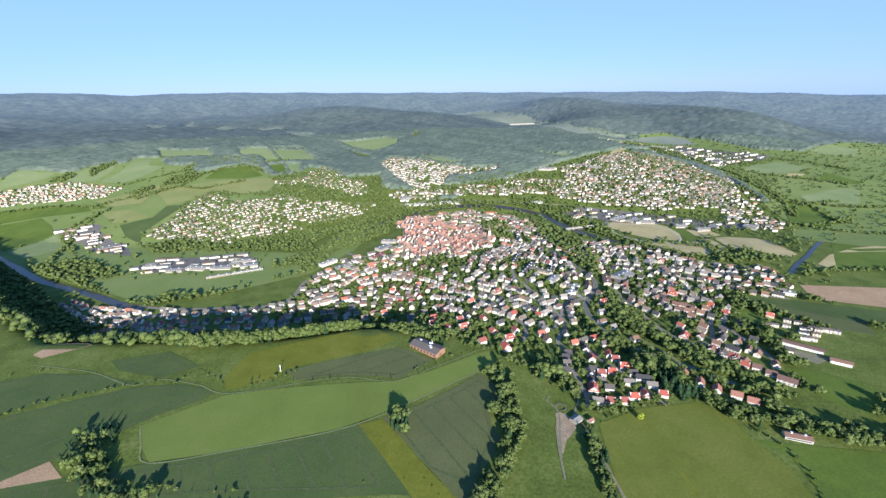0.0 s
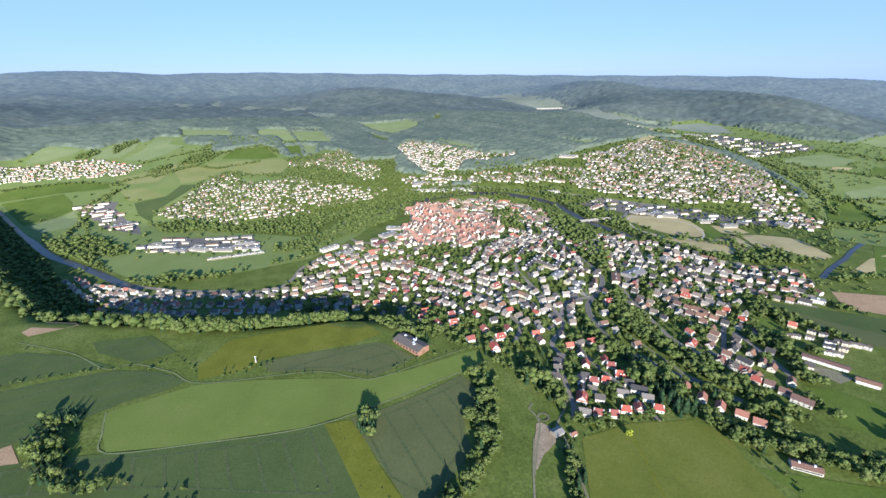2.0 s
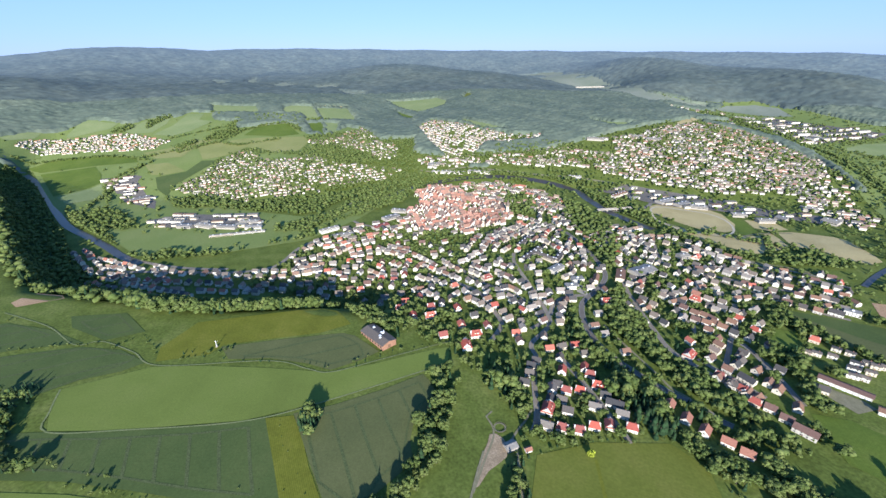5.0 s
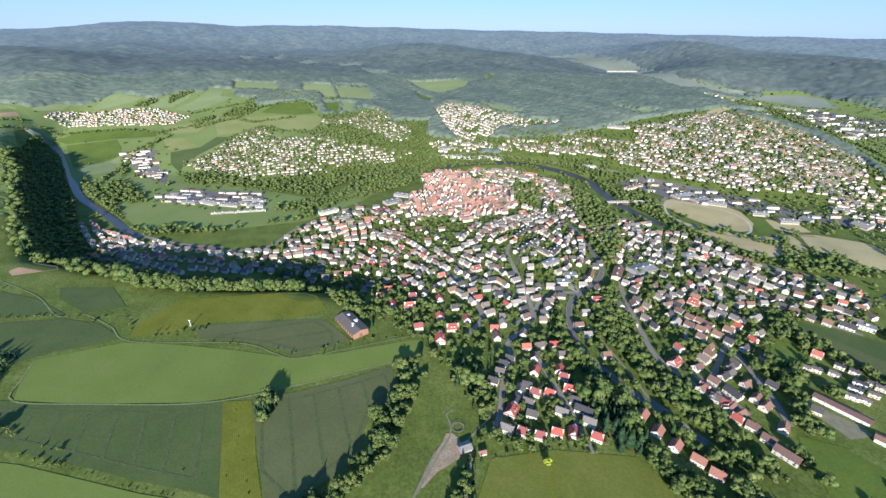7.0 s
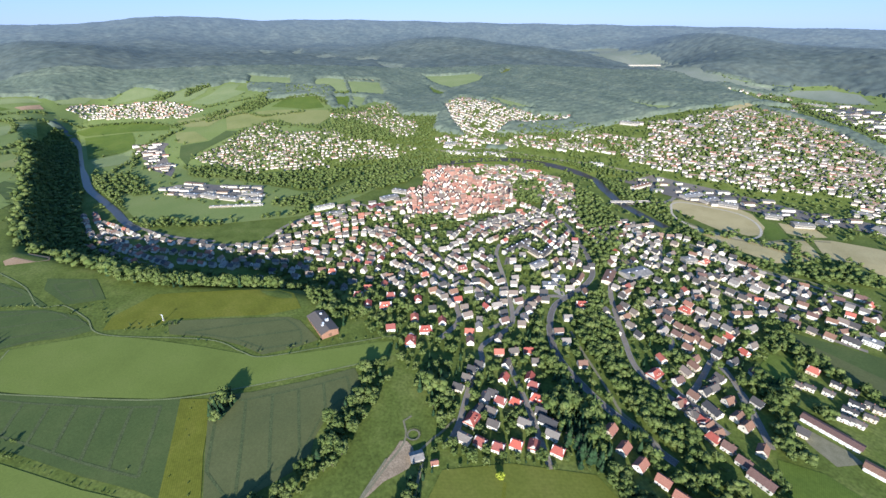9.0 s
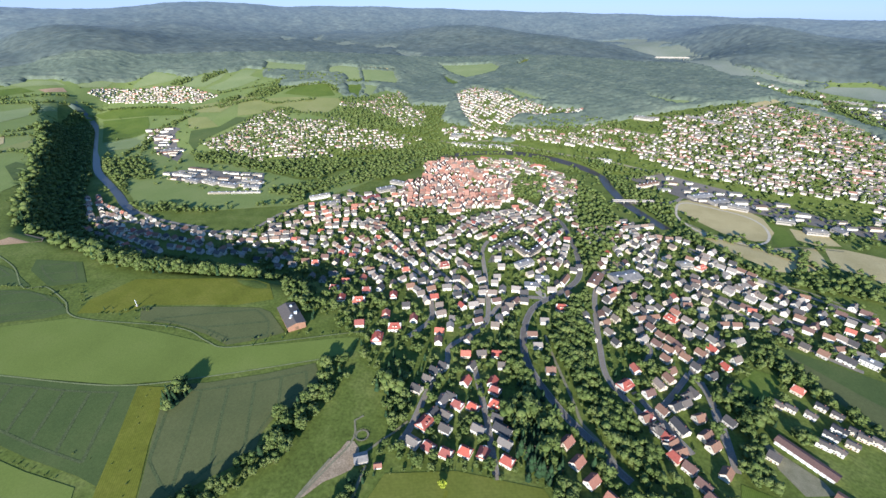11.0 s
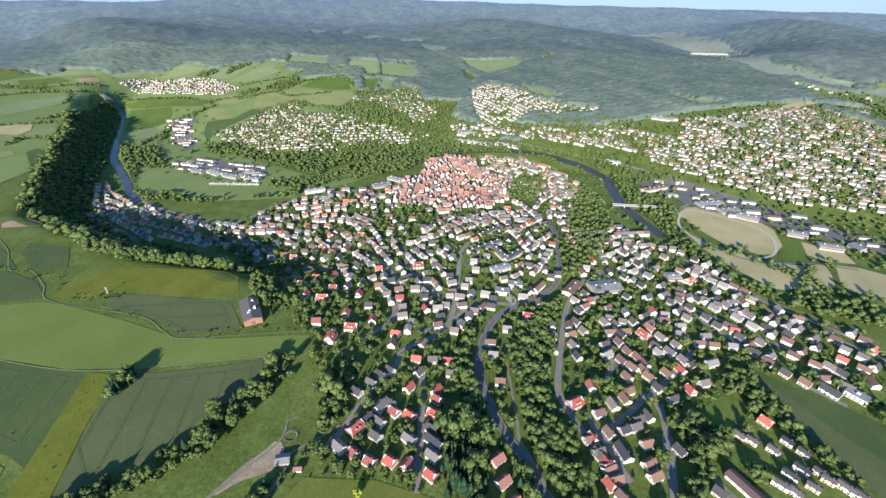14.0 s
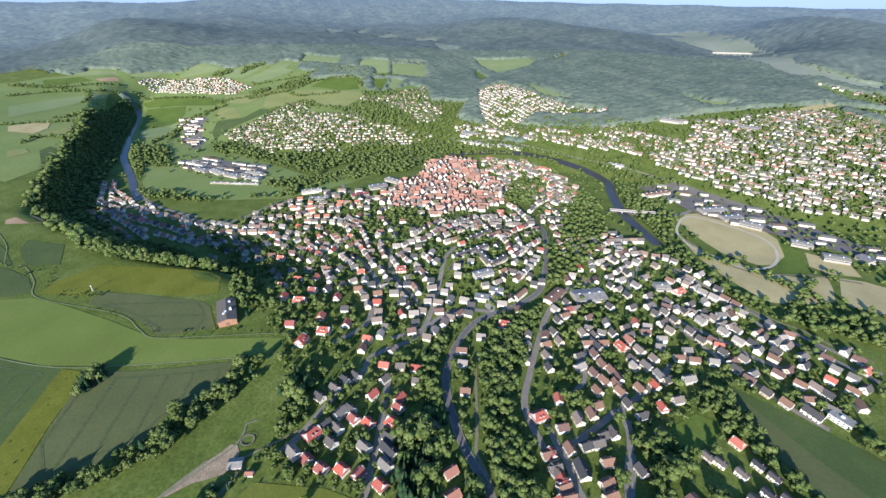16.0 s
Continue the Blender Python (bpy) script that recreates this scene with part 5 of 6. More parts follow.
wood("river_wood", 9, [(245, 1180), (294, 1115), (324, 1022), (335, 903), (300, 783), (274, 792), (267, 936), (234, 1027)])
wood("river_wood", 8, [(373, 1048), (432, 1006), (470, 948), (507, 908), (551, 866), (560, 854), (545, 854), (500, 888), (458, 928), (424, 970), (375, 1008)])
wood("river_wood", 8.5, [(561, 848), (579, 866), (612, 886), (631, 884), (662, 894), (676, 884), (684, 868), (689, 852), (667, 838), (630, 844), (584, 840)])
wood("river_wood", 9, [(395, 800), (440, 790), (480, 786), (470, 776), (430, 778)])
wood("rail_wood", 10, [(256, 630), (283, 601), (318, 558), (326, 524), (352, 515), (383, 437), (419, 420), (375, 408), (334, 472), (299, 507), (274, 545)])
wood("rail_wood", 9, [(237, 533), (250, 518), (283, 471), (305, 431), (332, 401), (351, 392), (286, 373), (270, 421), (245, 467)])
wood("rail_wood", 9, [(223, 646), (238, 624), (243, 556), (262, 513), (244, 516), (210, 567), (200, 599)])
wood("rail_wood", 9, [(305, 733), (292, 641), (302, 585), (329, 552), (305, 545), (263, 620), (256, 671)])
wood("yard_wood", 9, [(436, 593), (465, 548), (461, 477), (455, 442), (426, 439), (432, 481), (426, 521)])
wood("yard_wood", 9, [(462, 675), (506, 678), (538, 628), (596, 584), (589, 571), (562, 579), (526, 608), (485, 621)])
wood("rail_wood", 9, [(279, 514), (305, 488), (336, 441), (382, 391), (417, 373), (457, 359), (510, 337), (474, 304), (437, 338), (369, 358), (325, 372), (304, 420)])
wood("rail_wood", 11, [(341, 543), (371, 475), (430, 429), (478, 381), (526, 352), (552, 375), (503, 408), (475, 467), (433, 534)])
wood("rail_wood", 11, [(420, 566), (477, 519), (470, 479), (420, 493)])
wood("yard_wood", 10, [(486, 656), (630, 695), (687, 600), (647, 559), (593, 613), (532, 615)])
wood("rail_wood", 9, [(232, 464), (249, 518), (274, 486), (303, 451), (318, 436), (342, 448), (358, 420), (313, 398), (281, 409)])
wood("rail_wood", 10, [(258, 618), (267, 658), (289, 682), (317, 607), (328, 559), (361, 516), (390, 478), (358, 456), (334, 478), (312, 505), (290, 547)])
wood("rail_wood", 10, [(207, 603), (217, 632), (239, 566), (257, 530), (290, 487), (260, 507), (218, 545)])
wood("garden_wood", 9, [(-83, 544), (-87, 594), (-25, 553), (10, 497), (-25, 524)])
wood("lane_wood", 6, [(143, 380), (152, 374), (155, 337), (151, 285), (136, 280), (138, 329)])
wood("estate_trees", 10, [(483, 591), (514, 620), (543, 607), (570, 583), (589, 570), (548, 549), (525, 550), (499, 572)])
wood("estate_trees", 9, [(454, 592), (470, 597), (485, 581), (484, 551), (462, 546), (452, 568)])
wood("estate_trees", 9, [(491, 628), (516, 636), (531, 625), (511, 613)])
wood("estate_trees", 9, [(485, 556), (506, 575), (509, 553), (521, 548), (506, 529), (491, 539)])
wood("slope_wood", 8, [(-957, 1449), (-975, 1534), (-920, 1596), (-888, 1572), (-888, 1486)])
wood("slope_wood", 9, [(-967, 1635), (-980, 1716), (-847, 1757), (-797, 1758), (-786, 1697), (-852, 1644)])
wood("slope_wood", 9, [(-800, 1755), (-743, 1788), (-677, 1680), (-660, 1592), (-730, 1644)])
wood("slope_wood", 8, [(-1038, 1405), (-1021, 1451), (-993, 1474), (-971, 1437), (-995, 1393)])
wood("slope_wood", 9, [(-1324, 1627), (-1317, 1732), (-1280, 1723), (-1282, 1627), (-1281, 1564)])
wood("slope_wood", 9, [(-1389, 1518), (-1379, 1594), (-1344, 1593), (-1338, 1522)])
wood("slope_wood", 9, [(-550, 1448), (-490, 1452), (-339, 1427), (-295, 1365), (-371, 1329), (-470, 1339)])
wood("slope_wood", 9, [(-344, 1234), (-264, 1247), (-369, 1148), (-505, 1020), (-692, 976), (-762, 1028), (-696, 1059), (-544, 1026), (-465, 1083), (-388, 1136), (-381, 1172)])
wood("river_wood", 9, [(-944, 896), (-863, 946), (-788, 921), (-681, 849), (-732, 814), (-798, 812)])
wood("copse", 5, [(-57, 354), (-65, 370), (-52, 382), (-46, 380), (-42, 360), (-46, 350)])
wood("hedge_wood", 9, [(38, 463), (47, 480), (66, 473), (87, 452), (80, 435), (74, 421), (59, 436)])
wood("hedge_wood", 7, [(60, 436), (60, 413), (49, 394), (53, 367), (54, 344), (47, 322), (30, 301), (17, 277), (12, 260), (39, 266), (48, 292), (60, 316), (72, 330), (79, 345), (78, 363), (76, 381), (78, 397), (83, 413), (85, 430)])
wood("shade_wood", 7, [(243, 476), (260, 501), (290, 488), (291, 472), (317, 453), (325, 452), (276, 426), (256, 448)])
wood("shade_wood", 8, [(454, 585), (475, 589), (475, 552), (455, 542)])
wood("shade_wood", 8, [(115, 477), (138, 472), (138, 450), (111, 449)])
wood("corner_wood", 7, [(-375, 323), (-360, 346), (-344, 360), (-330, 348), (-326, 322), (-298, 290), (-270, 279), (-237, 272), (-278, 263), (-324, 279)])
wood("farm_wood", 9, [(112, 461), (119, 479), (146, 503), (160, 463), (155, 417), (138, 416), (123, 442)])
hedge(6, [(-308, 290), (-279, 285), (-247, 282), (-217, 280), (-183, 278)])
hedge(7, [(-231, 420), (-205, 434), (-185, 446)])
hedge(13, [(-93, 444), (-64, 442), (-43, 454)])
hedge(11, [(-37, 462), (-15, 480), (37, 506)])
hedge(7, [(-210, 265), (-170, 267)])
scrub(6, [(-184, 268), (-147, 268), (-105, 268), (-69, 271)])
scrub(18, [(-77, 291), (-41, 296), (-18, 294)])
hedge(9, [(-476, 372), (-455, 389), (-423, 403), (-387, 416), (-348, 426)])
hedge(10, [(-542, 441), (-515, 449), (-492, 454)])
hedge(6, [(143, 374), (145, 352), (145, 316), (142, 280)])
hedge(7, [(324, 370), (333, 358), (343, 339), (339, 306), (330, 277)])
hedge(7, [(217, 405), (252, 410), (289, 417), (316, 396)])
scrub(9, [(-80, 362), (-63, 336), (-48, 325), (-30, 304), (2, 268)])
hedge(8, [(-320, 424), (-304, 447), (-264, 424)])

# trees in the gardens of the hillside street and along its foot
GARDEN_TREES = [(177, 397), (186, 392), (196, 394), (209, 404), (220, 408), (230, 411), (182, 425), (166, 444), (204, 443), (213, 458), (184, 440), (182, 484), (168, 478), (160, 474), (226, 436), (208, 430), (228, 466),
                (241, 417), (212, 486), (204, 478), (150, 390), (158, 396), (166, 402), (151, 399), (168, 393), (246, 466), (240, 436), (206, 500), (176, 497), (184, 508)]
for x, y in GARDEN_TREES:
    WOOD_SPOTS.append((x, y, rng.uniform(5, 9), False))
hedge(5, [(176, 386), (200, 394), (222, 403), (246, 407)])
hedge(5, [(138, 360), (148, 366), (160, 374), (170, 380)])

# loose trees along the upper rim of the bank wood
for x, y, turn in rows_in([(-1400, 1075), (-1253, 950), (-1097, 845), (-960, 758), (-812, 650), (-700, 578), (-600, 520), (-447, 494), (-447, 510), (-600, 540), (-812, 680), (-960, 790), (-1253, 975)], 15, 15, 12, 7, 0.45):
    WOOD_SPOTS.append((x, y, rng.uniform(3, 8), rng.random() < 0.1))

# young trees along the farm track
TRACK_TREES = [(-232, 428), (-225, 433), (-207, 428), (-184, 430), (-161, 431), (-141, 433), (-132, 435), (-87, 442), (-69, 440), (-36, 450), (-29, 460), (-15, 472)]
for x, y in TRACK_TREES:
    WOOD_SPOTS.append((x, y, rng.uniform(3.6, 5.6), True))

# alders along the river above the town
ALDER_LINE = [(-293, 900), (-248, 1029), (-203, 1135), (-134, 1258), (14, 1316), (153, 1312)]
for bank in (-12, 12):
    line = curve_through(ALDER_LINE, 7)
    for i, q in enumerate(line):
        d = (line[min(i + 1, len(line) - 1)] - line[max(i - 1, 0)]).normalized()
        if rng.random() < 0.85:
            WOOD_SPOTS.append((q.x - d.y * bank + rng.uniform(-3, 3), q.y + d.x * bank + rng.uniform(-3, 3), rng.uniform(7, 12.5), False))

# rows of houses along the curved streets of the town
ROW_SPOTS = []


def street_row(points):
    line = curve_through(points, 14.5)
    for i, q in enumerate(line):
        d = (line[min(i + 1, len(line) - 1)] - line[max(i - 1, 0)]).normalized()
        for side in (-9.5, 9.5):
            x, y = q.x - d.y * side + rng.uniform(-1, 1), q.y + d.x * side + rng.uniform(-1, 1)
            if rng.random() < 0.93:
                ROW_SPOTS.append((x, y, math.atan2(d.y, d.x) + rng.uniform(-0.08, 0.08) + (math.pi / 2 if rng.random() < 0.2 else 0)))


street_row([(-111, 819), (-54, 784), (6, 726), (60, 665), (97, 632), (116, 605)])
street_row([(3, 759), (57, 700), (100, 664), (136, 640), (170, 613), (181, 591)])
street_row([(53, 745), (72, 806), (103, 873), (145, 936), (193, 983)])
street_row([(70, 731), (112, 698), (149, 678), (178, 642)])
street_row([(-167, 785), (-124, 807), (-72, 809)])
street_row([(-154, 743), (-109, 755), (-57, 749), (-17, 748)])
street_row([(-149, 703), (-103, 707), (-54, 703)])
street_row([(-253, 733), (-217, 762), (-193, 818), (-153, 850)])
street_row([(-239, 699), (-203, 724), (-160, 724)])
street_row([(-274, 796), (-241, 838), (-204, 859)])
street_row([(253, 926), (276, 912), (297, 880)])
street_row([(207, 732), (232, 766), (239, 819), (222, 870)])
street_row([(180, 917), (212, 943), (244, 975)])
street_row([(177, 1092), (216, 1061), (244, 1030)])
street_row([(124, 1122), (184, 1125), (234, 1095)])
street_row([(122, 802), (146, 849), (173, 900)])
street_row([(-580, 656), (-497, 651), (-415, 655), (-328, 662)])
street_row([(-560, 618), (-500, 610), (-430, 600), (-370, 590)])
street_row([(-690, 712), (-640, 680), (-590, 650)])
street_row([(-632, 704), (-539, 684), (-471, 666)])
street_row([(-408, 623), (-343, 628), (-271, 634)])
street_row([(-320, 682), (-258, 690), (-209, 717)])
street_row([(-267, 643), (-210, 651), (-157, 666)])
street_row([(-187, 719), (-126, 725), (-75, 706)])
street_row([(348, 941), (370, 884), (389, 826)])
street_row([(308, 942), (333, 884), (354, 826)])
street_row([(442, 882), (488, 864), (529, 837), (577, 824)])
street_row([(405, 931), (459, 921), (506, 900)])


def house_line(points):
    """Houses side by side along the line on which their middles stand."""
    line = curve_through(points, 12.5)
    for i, q in enumerate(line):
        d = (line[min(i + 1, len(line) - 1)] - line[max(i - 1, 0)]).normalized()
        LINE_SPOTS.append((q.x + rng.uniform(-0.8, 0.8), q.y + rng.uniform(-0.8, 0.8), math.atan2(d.y, d.x) + rng.uniform(-0.1, 0.1) + (math.pi / 2 if rng.random() < 0.3 else 0)))


LINE_SPOTS = []
house_line([(-110, 720), (-84, 708)])
house_line([(-101, 742), (-71, 728), (-54, 724)])
house_line([(-82, 756), (-58, 744)])
house_line([(-54, 752), (-31, 752), (-6, 737), (22, 717), (44, 699)])
house_line([(-23, 708), (11, 689), (44, 665), (68, 654)])
house_line([(48, 646), (69, 636), (90, 622)])
house_line([(67, 672), (89, 651), (106, 629), (120, 610), (129, 587)])
house_line([(35, 619), (12, 638), (-19, 663)])
house_line([(-62, 696), (-61, 675)])
house_line([(63, 717), (76, 689), (95, 669)])
house_line([(111, 666), (129, 652), (145, 641), (160, 628), (168, 619)])
house_line([(111, 691), (130, 677), (144, 668)])
house_line([(107, 722), (125, 712), (137, 701)])
house_line([(103, 752), (130, 738)])
house_line([(148, 697), (157, 671), (169, 647)])
house_line([(44, 815), (49, 845), (62, 882)])
house_line([(70, 798), (78, 830), (88, 861), (101, 884), (119, 911), (138, 940)])
house_line([(97, 833), (115, 867), (135, 897), (159, 912)])
house_line([(171, 878), (193, 860), (212, 831)])
house_line([(230, 749), (233, 775)])
house_line([(249, 701), (260, 714), (264, 739)])
house_line([(183, 678), (203, 689), (218, 672)])
house_line([(196, 600), (200, 616), (205, 638), (209, 656)])
house_line([(157, 577), (174, 578), (175, 560)])
house_line([(299, 661), (305, 641), (311, 620)])
house_line([(308, 702), (314, 685), (318, 670), (323, 653), (328, 641), (334, 624)])
house_line([(314, 727), (328, 720), (325, 744)])
house_line([(331, 913), (338, 946), (353, 977)])
house_line([(346, 863), (351, 896), (362, 917)])
house_line([(362, 833), (367, 860), (382, 887), (394, 917)])
house_line([(377, 815), (385, 833)])
house_line([(379, 941), (397, 935)])
house_line([(451, 904), (463, 882), (485, 869), (498, 858), (526, 836), (542, 829)])
house_line([(437, 815), (457, 810), (484, 803), (502, 799), (513, 796)])
house_line([(425, 786), (441, 767), (452, 753), (473, 765), (486, 753), (499, 753)])
house_line([(410, 814), (422, 802)])
house_line([(542, 801), (554, 794), (566, 803)])
house_line([(491, 737), (507, 733), (521, 726), (532, 719)])
house_line([(360, 710), (375, 710)])
house_line([(365, 683), (380, 692)])
house_line([(398, 731), (409, 721)])
house_line([(396, 692), (409, 679), (418, 670)])
house_line([(430, 686), (442, 673)])
house_line([(370, 656), (382, 641)])
house_line([(394, 659), (405, 644)])
house_line([(383, 1049), (404, 1019), (424, 994)])
house_line([(564, 769), (586, 760), (604, 749), (622, 741)])
house_line([(556, 733), (575, 726), (594, 718)])
house_line([(527, 771), (554, 759)])
house_line([(72, 833), (84, 876), (101, 911), (130, 940)])
house_line([(53, 792), (90, 816), (113, 857), (132, 884)])
house_line([(211, 1112), (187, 1067), (183, 1013)])
house_line([(140, 1018), (167, 997), (200, 965)])
house_line([(565, 810), (583, 800)])
house_line([(606, 812), (622, 806), (640, 796), (660, 790)])
house_line([(612, 770), (640, 758)])
house_line([(549, 846), (556, 826)])
house_line([(440, 804), (469, 806), (502, 817), (526, 831)])
house_line([(460, 875), (487, 867), (500, 856)])
house_line([(331, 915), (360, 920), (395, 936), (428, 941)])
house_line([(343, 955), (386, 985), (420, 985)])
house_line([(186, 867), (189, 903), (199, 934)])
house_line([(224, 825), (231, 864), (237, 890)])
house_line([(247, 766), (253, 804), (253, 835)])
LINE_SPOTS = free(LINE_SPOTS, 8.5, 3.5, [ZONES["old_town"]])
HOUSES += [q[:2] for q in LINE_SPOTS]
ROW_SPOTS = free(ROW_SPOTS, 12.5, 4, [ZONES["old_town"]])
HOUSES += [q[:2] for q in ROW_SPOTS]

# houses that fill the town between the streets
fill = LINE_SPOTS + ROW_SPOTS
for q in free(rows_in(ZONES["town"], 16, 20, 20, 5, 0.62), 17.5, 6, WOOD_POLYS + FIELDS + [ZONES["old_town"]]):
    if q[1] > 640 or (q[1] > 470 and q[0] > 130):
        fill.append(q)
def far_from_slope(q):
    return (q[0] - 250) ** 2 + (q[1] - 400) ** 2


behind = sorted((q for q in fill if q[1] > 570), key=far_from_slope)
settlement("town_houses", "white houses with mixed roofs among gardens", behind[260:], MIXED_TILE, SMALL)
COTTAGES = []
for words, tile, (L, W, eave, rise) in (("white garden house with weathered grey roof", PALE_TILE, SMALL[0]), ("white house with brown tiled roof between gardens", BROWN_TILE, SMALL[1]),
                                        ("pale house with faded grey roof between gardens", PALE_TILE, SMALL[2]), ("white house with red tiled roof between gardens", RED_TILE, SMALL[0])):
    h = tagged(new("town_house"), words, "house", "houses in the town gardens")
    part("wall", walls_mesh(L, W, eave, rise), PLASTER, h)
    part("roof", roof_mesh(L, W, eave, rise), tile, h)
    COTTAGES.append(h)
for i, (x, y, turn) in enumerate(behind[:260]):
    m = pose(x, y, height(x, y) - 0.1, 0, 0, math.degrees(turn))
    if i < len(COTTAGES):
        COTTAGES[i].matrix_world = m
    else:
        copy_thing(COTTAGES[rng.choice((0, 0, 0, 0, 1, 1, 1, 2, 2, 2, 2, 3))], m)
PLAIN = []
for words, L, W, eave, rise, tile in (("white house with grey gable roof among gardens", 10, 8.4, 4.5, 3.6, GREY_TILE), ("pale house with dark roof among garden trees", 11.5, 8.8, 4.4, 3.6, GREY_TILE),
                                      ("cream house with brown roof in a garden", 9.8, 8.4, 4.6, 3.7, BROWN_TILE), ("white house with faded red roof", 10.5, 8.6, 4.5, 3.7, RED_TILE)):
    h = tagged(new("garden_house"), words, "house", "houses among gardens")
    part("wall", walls_mesh(L, W, eave, rise), PLASTER, h)
    part("roof", roof_mesh(L, W, eave, rise), tile, h)
    part("chimney", boxed(1.6, 0.4, eave + rise - 0.8, 2.3, 1.1, eave + rise + 1.0), CHIMNEY_BRICK, h)
    for side in (-1, 1):
        shared_part("window", "window", None, GLASS, h, pose(0.5, side * (W / 2 + 0.03), 2.2))
    PLAIN.append(h)
for i, (x, y, turn) in enumerate(q for q in fill if q[1] <= 570):
    m = pose(x, y, height(x, y) - 0.1, 0, 0, math.degrees(turn))
    if i < len(PLAIN):
        PLAIN[i].matrix_world = m
    else:
        copy_thing(PLAIN[rng.choice((0, 0, 1, 1, 2, 2, 3))], m)
HOUSES += [(q[0], q[1]) for q in fill]

# garden trees, then shrubs and hedges; the sunny side of a house stays open
HOMES = np.array(HOUSES, float)


def shades(x, y, deep):
    return bool(((abs(HOMES[:, 0] - x) < 6.5) & (HOMES[:, 1] > y) & (HOMES[:, 1] < y + deep)).any())


for x, y, turn in free(rows_in(ZONES["town"], 10, 10, 0, 5, 0.85), 7.8, 2.0, WOOD_POLYS + FIELDS + [ZONES["old_town"]]):
    if y > 640 and rng.random() < 0.2:
        continue
    tall = rng.uniform(4.5, 11)
    if not shades(x, y, 7 + 0.9 * tall):
        WOOD_SPOTS.append((x, y, tall, rng.random() < 0.1))
for x, y, turn in free(rows_in(ZONES["town"], 9, 9, 15, 4, 0.5), 6.8, 0.8, FIELDS + [ZONES["old_town"]]):
    WOOD_SPOTS.append((x, y, rng.uniform(1.6, 3.6), False))


# ---- trees ----
def icosa():
    bm = bmesh.new()
    bmesh.ops.create_icosphere(bm, subdivisions=1, radius=1)
    v = np.array([p.co[:] for p in bm.verts])
    f = np.array([[q.index for q in p.verts] for p in bm.faces])
    bm.free()
    return v, f


ICO_V, ICO_F = icosa()


def crown_arrays(clumps, seed, sprigs=0):
    """A broad crown, one metre tall: uneven clumps on a few limbs, their surface broken up by leafy sprays."""
    r = np.random.default_rng(seed)
    V, F, base, blobs = [], [], 0, []
    for i in range(clumps):
        a, u = r.uniform(0, math.tau), r.uniform(0, 1)
        z = 0.3 + 0.6 * u
        reach = 0.36 * math.sqrt(max(0.05, 1 - ((z - 0.55) / 0.47) ** 2)) * r.uniform(0.45, 1.1)
        size = r.uniform(0.6, 1.15) * (0.16 if clumps > 20 else 0.21 if clumps > 7 else 0.3)
        v = ICO_V * size * r.uniform(0.7, 1.25, (len(ICO_V), 1)) * np.array([1.1, 1.1, 0.85])
        c = np.array([reach * math.cos(a), reach * math.sin(a), z])
        V.append(v + c), F.append(ICO_F + base), blobs.append((c, size))
        base += len(v)
    leaf = 0.06 if clumps > 20 else 0.08 if clumps > 7 else 0.1
    for i in range(sprigs):
        c, size = blobs[i % clumps]
        d = r.normal(0, 1, 3) + [0, 0, 0.45]
        d = d / np.linalg.norm(d)
        n = d + r.normal(0, 0.6, 3)
        u = np.cross(n, r.normal(0, 1, 3))
        u = u / np.linalg.norm(u)
        w = np.cross(n / np.linalg.norm(n), u)
        at = c + d * size * r.uniform(0.9, 1.12) * np.array([1.1, 1.1, 0.85])
        k = leaf * r.uniform(0.6, 1.3)
        V.append(np.array([at + u * k, at - u * k * 0.6 + w * k * 0.9, at - u * k * 0.5 - w * k * 0.8])), F.append(np.array([[0, 1, 2]]) + base)
        base += 3
    return np.concatenate(V), np.concatenate(F)


def spruce_arrays(tiers, seed):
    """A spruce, one metre tall, of ragged tiers of drooping boughs."""
    r = np.random.default_rng(seed)
    V, F, base = [], [], 0
    for t in range(tiers):
        z, w = 0.12 + 0.8 * t / tiers, 0.22 * (1 - 0.85 * t / tiers)
        n = 7
        ring = [[w * r.uniform(0.65, 1.15) * math.cos(k * math.tau / n + t), w * r.uniform(0.65, 1.15) * math.sin(k * math.tau / n + t), z + r.uniform(-0.03, 0.02)] for k in range(n)]
        V.append(np.array(ring + [[0, 0, z + 1.35 / tiers]]))
        F.append(np.array([[k, (k + 1) % n, n] for k in range(n)]) + base)
        base += n + 1
    return np.concatenate(V), np.concatenate(F)


def trunk_mesh(high=0.5):
    bm = bmesh.new()
    bmesh.ops.create_cone(bm, cap_ends=False, segments=7, radius1=0.035, radius2=0.018, depth=high, matrix=Matrix.Translation((0, 0, high / 2 - 0.02)))
    for k in range(4):
        m = Matrix.Translation((0, 0, high * 0.7)) @ Euler((radians(42), 0, k * 1.57 + 0.4)).to_matrix().to_4x4() @ Matrix.Translation((0, 0, 0.13))
        bmesh.ops.create_cone(bm, cap_ends=False, segments=5, radius1=0.014, radius2=0.006, depth=0.26, matrix=m)
    return bm


def crown_part(arrays, material, parent):
    ob = solid("crown", *arrays, [material], soft=True)
    ob.parent = parent
    return ob


def tree_model(kind, words, arrays, material):
    t = tagged(new(kind), words, "tree", "trees of the near slopes")
    part("trunk", trunk_mesh(), BARK, t)
    crown_part(arrays, material, t)
    return t


BROAD = [tree_model("tree", "broad leafy deciduous tree with full green crown", crown_arrays(30, 10 + i, 480), LEAF) for i in range(4)]
SPRUCE = [tree_model("spruce_tree", "dark narrow spruce tree", spruce_arrays(9, 30 + i), NEEDLE) for i in range(2)]
gold = tree_model("tree", "rounded yellow-green tree at a field edge", crown_arrays(30, 50, 480), LEAF_PALE)
